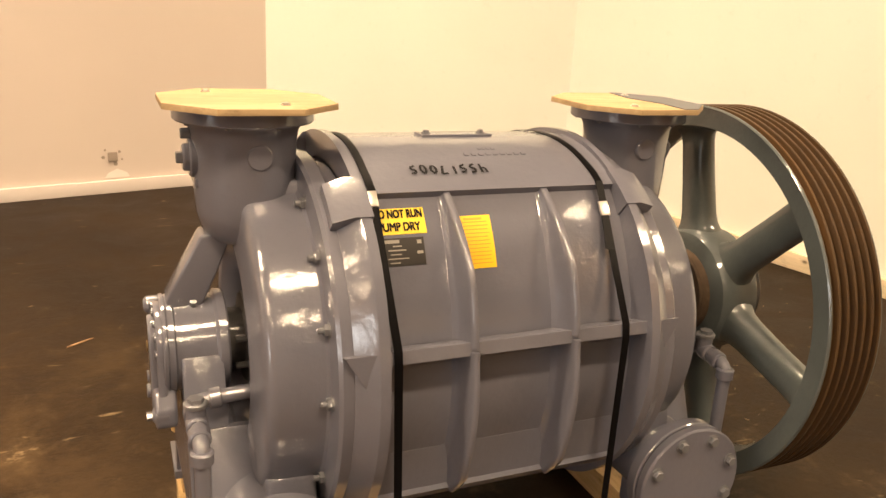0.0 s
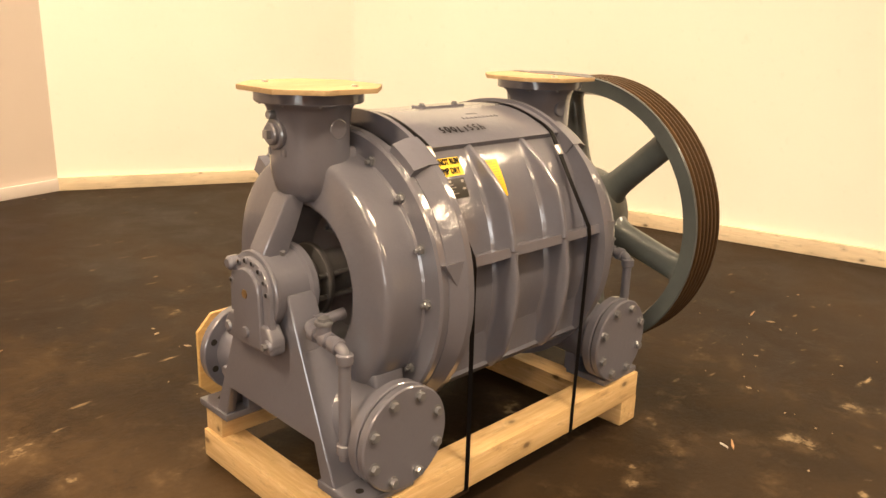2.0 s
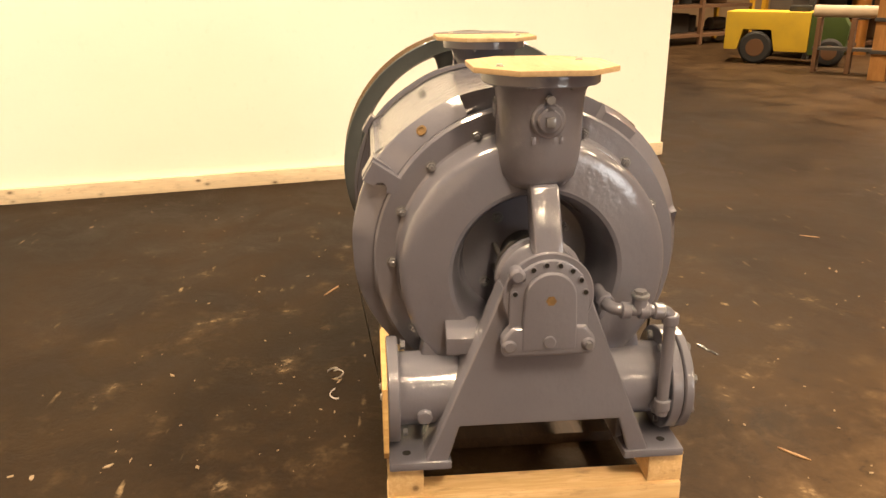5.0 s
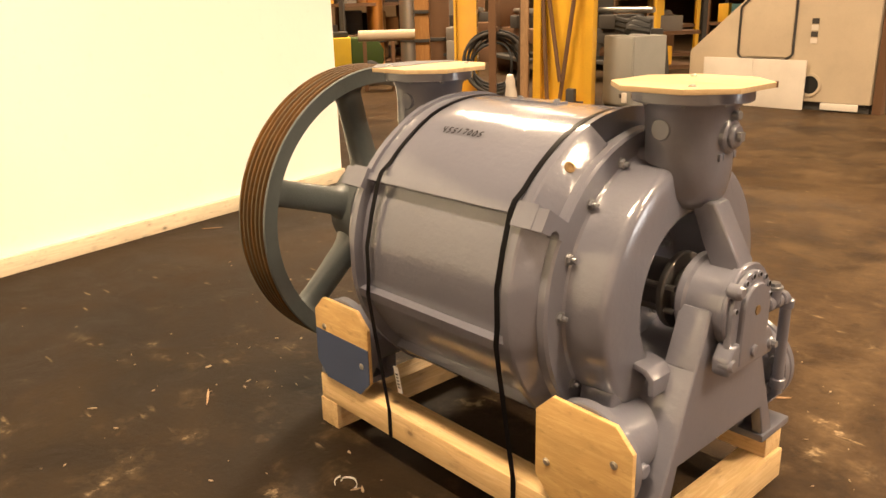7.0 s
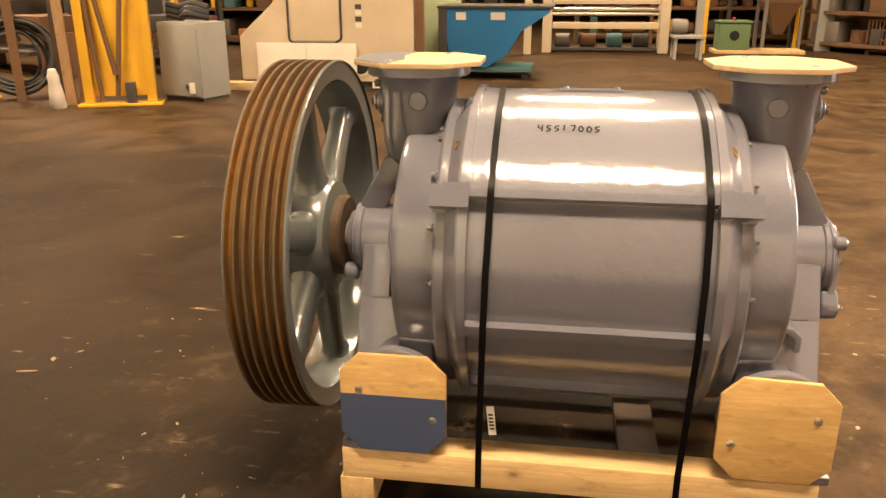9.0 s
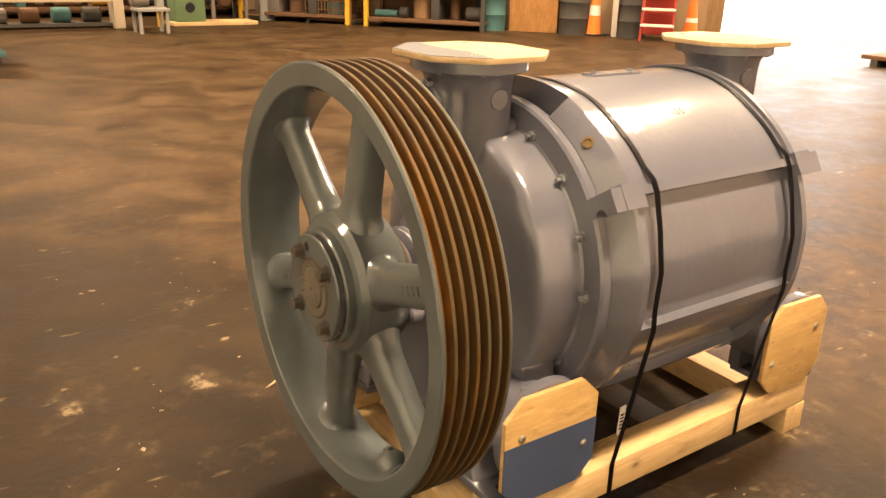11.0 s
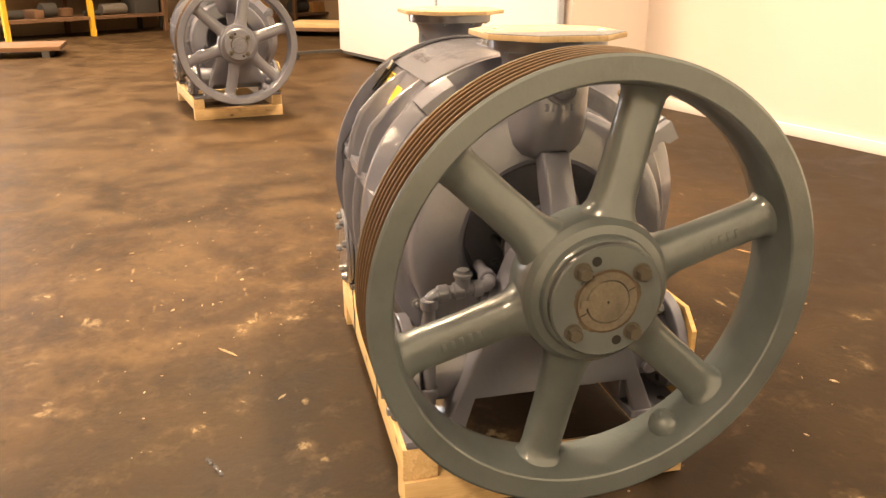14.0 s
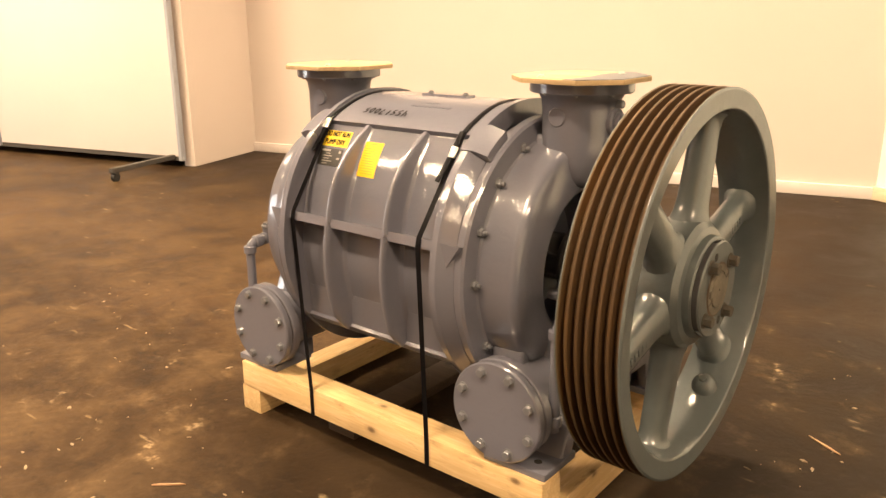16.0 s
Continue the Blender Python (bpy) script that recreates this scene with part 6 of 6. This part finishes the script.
leaning(along(3.55, 0.3), 0.95, 1.9, 0.05, CRATE, 0, "plywood_sheet", "orange-brown plywood sheet standing by the wall", "sheet")
leaning(along(0.15, 0.35), 0.30, 2.2, 0.03, BOARD, 6, "board", "rough brown board leaning on the wall", "board")
leaning(along(0.95, 0.4), 0.12, 1.7, 0.04, POLY, 9, "pole", "pale pole leaning on the wall", "pole")
leaning(along(1.95, 0.45), 0.10, 1.6, 0.04, POLY, 12, "pole", "pale pole leaning on the wall", "pole")


def step_stool(p):
    t = thing("step_ladder", "red step ladder with white treads", "ladder")
    t.location = p
    t.rotation_euler = (0, 0, math.atan2(wd.y, wd.x))
    for s in (-1, 1):
        part("side_rail", soften(prism(bmesh.new(), [(-0.3, 0), (-0.22, 0), (0.04, 1.3), (-0.04, 1.3)], "x", s * 0.28 - 0.02, s * 0.28 + 0.02), 0.004), RED, t)
        part("rear_leg", soften(prism(bmesh.new(), [(0.3, 0), (0.35, 0), (0.06, 1.3), (0.01, 1.3)], "x", s * 0.28 - 0.015, s * 0.28 + 0.015), 0.004), POLY, t)
    for k in range(4):
        z = 0.26 + 0.28 * k
        part("tread", boxed((-0.3, -0.30 + 0.055 * k, z), (0.3, -0.12 + 0.055 * k, z + 0.04), 0.005), POLY, t)
    part("back_panel", boxed((-0.26, 0.02, 0.1), (0.26, 0.04, 1.2)), RED, t)
    return t


step_stool(along(1.15, 0.75))


def dark_drum(p, r, h, mat):
    t = thing("drum", "dark dented steel drum", "drum", "drums by the wall")
    t.location = p
    bm = spin(bmesh.new(), [(0, 0), (r, 0), (r, h * 0.32), (r + 0.012, h * 0.34), (r, h * 0.36), (r, h * 0.65), (r + 0.012, h * 0.67), (r, h * 0.69), (r, h), (r - 0.02, h), (r - 0.02, h - 0.02), (0, h - 0.02)], None, 32)
    part("shell", bm, mat, t)
    return t


dark_drum(along(1.65), 0.28, 0.9, DUSK)
dark_drum(along(2.75), 0.28, 0.9, DUSK)
dark_drum(along(4.4), 0.29, 0.9, TEAL)
for k, u in enumerate((5.6, 8.4)):
    p = along(u, 0.6)
    storage_rack(p.x, p.y, math.degrees(math.atan2(wd.y, wd.x)) + 180, 2.4, 60 + k, (0.12, 0.7, 1.3))
for u, sd in ((5.6, 75), (8.6, 78)):
    p = D1 + wd * u - out * 0.8
    storage_rack(p.x, p.y, math.degrees(math.atan2(wd.y, wd.x)) + 180, 2.4, sd, (0.12, 0.7, 1.3))
p = D1 + wd * 2.4 - out * 0.6
storage_rack(p.x, p.y, math.degrees(math.atan2(wd.y, wd.x)) + 180, 3.2, 71, (0.3, 1.1))


def low_platform(x, y, yaw, ln, w, label):
    t = thing("loading_platform", label, "platform")
    t.matrix_world = pose(x, y, 0, 0, 0, yaw)
    part("deck", boxed((-ln / 2, -w / 2, 0.10), (ln / 2, w / 2, 0.16), 0.006), BROWN, t)
    for u in (-ln / 2 + 0.2, ln / 2 - 0.2):
        part("skid", boxed((u - 0.05, -w / 2, 0), (u + 0.05, w / 2, 0.1)), DUSK, t)
    return t


low_platform(-11.0, -4.2, 95, 1.7, 1.0, "low brown platform on skids near the door")
low_platform(-13.5, 1.4, 70, 2.6, 1.1, "low brown platform with timber on it")
ob = thing("timber_stack", "stack of pale sawn timber on a platform", "timber")
for k in range(6):
    b = part("plank", boxed((-1.2, -0.5 + 0.17 * k, 0.162), (1.2, -0.35 + 0.17 * k, 0.24), 0.005), PINE_X, ob)
ob.matrix_world = pose(-13.5, 1.4, 0, 0, 0, 70)

# outlet scar low on the north wall
n0, n1 = Vector((*CORNER_W, 0)), Vector((*CORNER_A, 0))
nd = (n1 - n0).normalized()
yaw_n = math.degrees(math.atan2(nd.y, nd.x))
p = n0 + nd * 4.47
ob = thing("wall_outlet", "grimy wall outlet with a torn paper below it", "outlet")
ob.matrix_world = pose(p.x, p.y, 0.0, 0, 0, yaw_n)
part("box", boxed((-0.03, -0.012, 0.22), (0.035, -0.001, 0.285), 0.005), SMUDGE, ob)
for k, (u, v, w) in enumerate(((-0.06, 0.25, 0.012), (0.05, 0.285, 0.01), (0.02, 0.20, 0.014), (-0.045, 0.30, 0.008), (0.065, 0.23, 0.007))):
    part("grime_spot", rod(bmesh.new(), (u, -0.0005, v), (u, -0.003, v), w, 9), SMUDGE, ob)
part("paper", prism(bmesh.new(), [(-0.06, 0.105), (0.11, 0.105), (0.095, 0.135), (0.03, 0.165), (-0.03, 0.140)], "y", -0.006, -0.002), PAPER, ob)

# ---------------------------------------------------------------- litter on the floor
rng = random.Random(11)
bm = bmesh.new()
heaps = [(rng.uniform(-2.2, 2.4), rng.uniform(-2.0, 1.8)) for k in range(26)] + [(0.2, 0.75), (-0.2, 0.8), (-0.75, -0.75), (0.9, -0.8), (1.2, 0.3), (-1.2, -0.3)]
for k in range(300):
    hx, hy = rng.choice(heaps)
    x, y = rng.gauss(hx, 0.22), rng.gauss(hy, 0.18)
    if abs(x) < 0.66 and abs(y) < 0.44:
        continue
    s = rng.choice((0.0012, 0.0015, 0.0015, 0.002, 0.0025, 0.003, 0.004, 0.007)) * rng.uniform(0.7, 1.5)
    n, turn, slim = rng.randint(4, 6), rng.uniform(0, 6.28), rng.uniform(0.25, 1.0)
    top = []
    for j in range(n):
        u, v = s * rng.uniform(0.6, 1.5) * math.cos(6.283 * j / n) * 1.5, s * slim * rng.uniform(0.6, 1.3) * math.sin(6.283 * j / n)
        top.append(bm.verts.new((x + u * math.cos(turn) - v * math.sin(turn), y + u * math.sin(turn) + v * math.cos(turn), 0.002 + rng.uniform(0, 0.002))))
    low = [bm.verts.new((v.co.x, v.co.y, 0.0)) for v in top]
    bm.faces.new(top)
    for j in range(n):
        bm.faces.new((top[j], low[j], low[(j + 1) % n], top[(j + 1) % n]))
tagged(part("floor_chips", bm, CHIP, smooth=0), "pale paint chips and grit scattered on the floor", "debris", kind="stuff")
SPLINTERS = [(1.07, 0.60, 0.13, 150), (-0.88, 1.61, 0.12, 35), (3.2, -0.5, 0.13, 60), (-0.39, -0.84, 0.10, 40), (0.72, -0.72, 0.07, 30), (-1.35, 1.2, 0.10, 15), (1.6, -2.0, 0.10, 60), (2.0, -0.2, 0.08, 10)]
SCRAPS = [(0.10, 0.57, 200, 150, 0.035), (0.27, 0.53, 20, 200, 0.03), (0.69, -0.71, 70, 40, 0.05), (0.30, 0.57, 120, 90, 0.03)]
for k, (x, y, ln, yaw) in enumerate(SPLINTERS):
    bm = bmesh.new()
    prism(bm, [(-ln / 2, -0.002), (-ln / 6, -0.0045), (ln / 2, -0.001), (ln / 3, 0.003), (-ln / 4, 0.004)], "z", 0, 0.004)
    ob = tagged(part("wood_splinter", bm, SPLINTER, smooth=0), "pale wood splinter lying on the floor", "splinter", "splinters on the floor")
    ob.matrix_world = pose(x, y, 0.0005, 0, 0, yaw)


def plastic_scrap(x, y, yaw, sweep, r, label):
    """A short curl of cut strapping lying on its edge."""
    bm, rows = bmesh.new(), []
    for k in range(13):
        u = radians(sweep * (k / 12 - 0.5))
        rr = r * (1 + 0.25 * math.sin(3 * u))
        rows.append([bm.verts.new((rr * math.sin(u), w + rr * (1 - math.cos(u)), z)) for w, z in ((-0.0008, 0), (0.0008, 0), (0.0008, 0.006), (-0.0008, 0.006))])
    for p, q in zip(rows, rows[1:]):
        for j in range(4):
            bm.faces.new((p[j], q[j], q[(j + 1) % 4], p[(j + 1) % 4]))
    bm.faces.new(rows[0]), bm.faces.new(rows[-1])
    ob = tagged(part("strap_scrap", bm, PAPER), label, "scrap", "strap scraps on the floor")
    ob.matrix_world = pose(x, y, 0.0005, 0, 0, yaw)


for x, y, yaw, sweep, r in SCRAPS:
    plastic_scrap(x, y, yaw, sweep, r, "white curl of cut plastic strapping")
rng = random.Random(3)
bm = bmesh.new()
for k in range(9):
    u = -0.06 + 0.015 * k
    rod(bm, (u, rng.uniform(-0.008, 0.008), 0.0), (u + 0.012, rng.uniform(-0.01, 0.01), rng.uniform(0.006, 0.014)), rng.uniform(0.008, 0.014), 7, r2=0.004)
ob = tagged(part("dirt_clod", bm, DARK_IRON), "dark clod of oily dirt on the floor", "dirt")
ob.matrix_world = pose(0.31, -0.87, 0.0, 0, 0, 25) @ Matrix.Diagonal((0.75, 0.55, 0.5, 1))
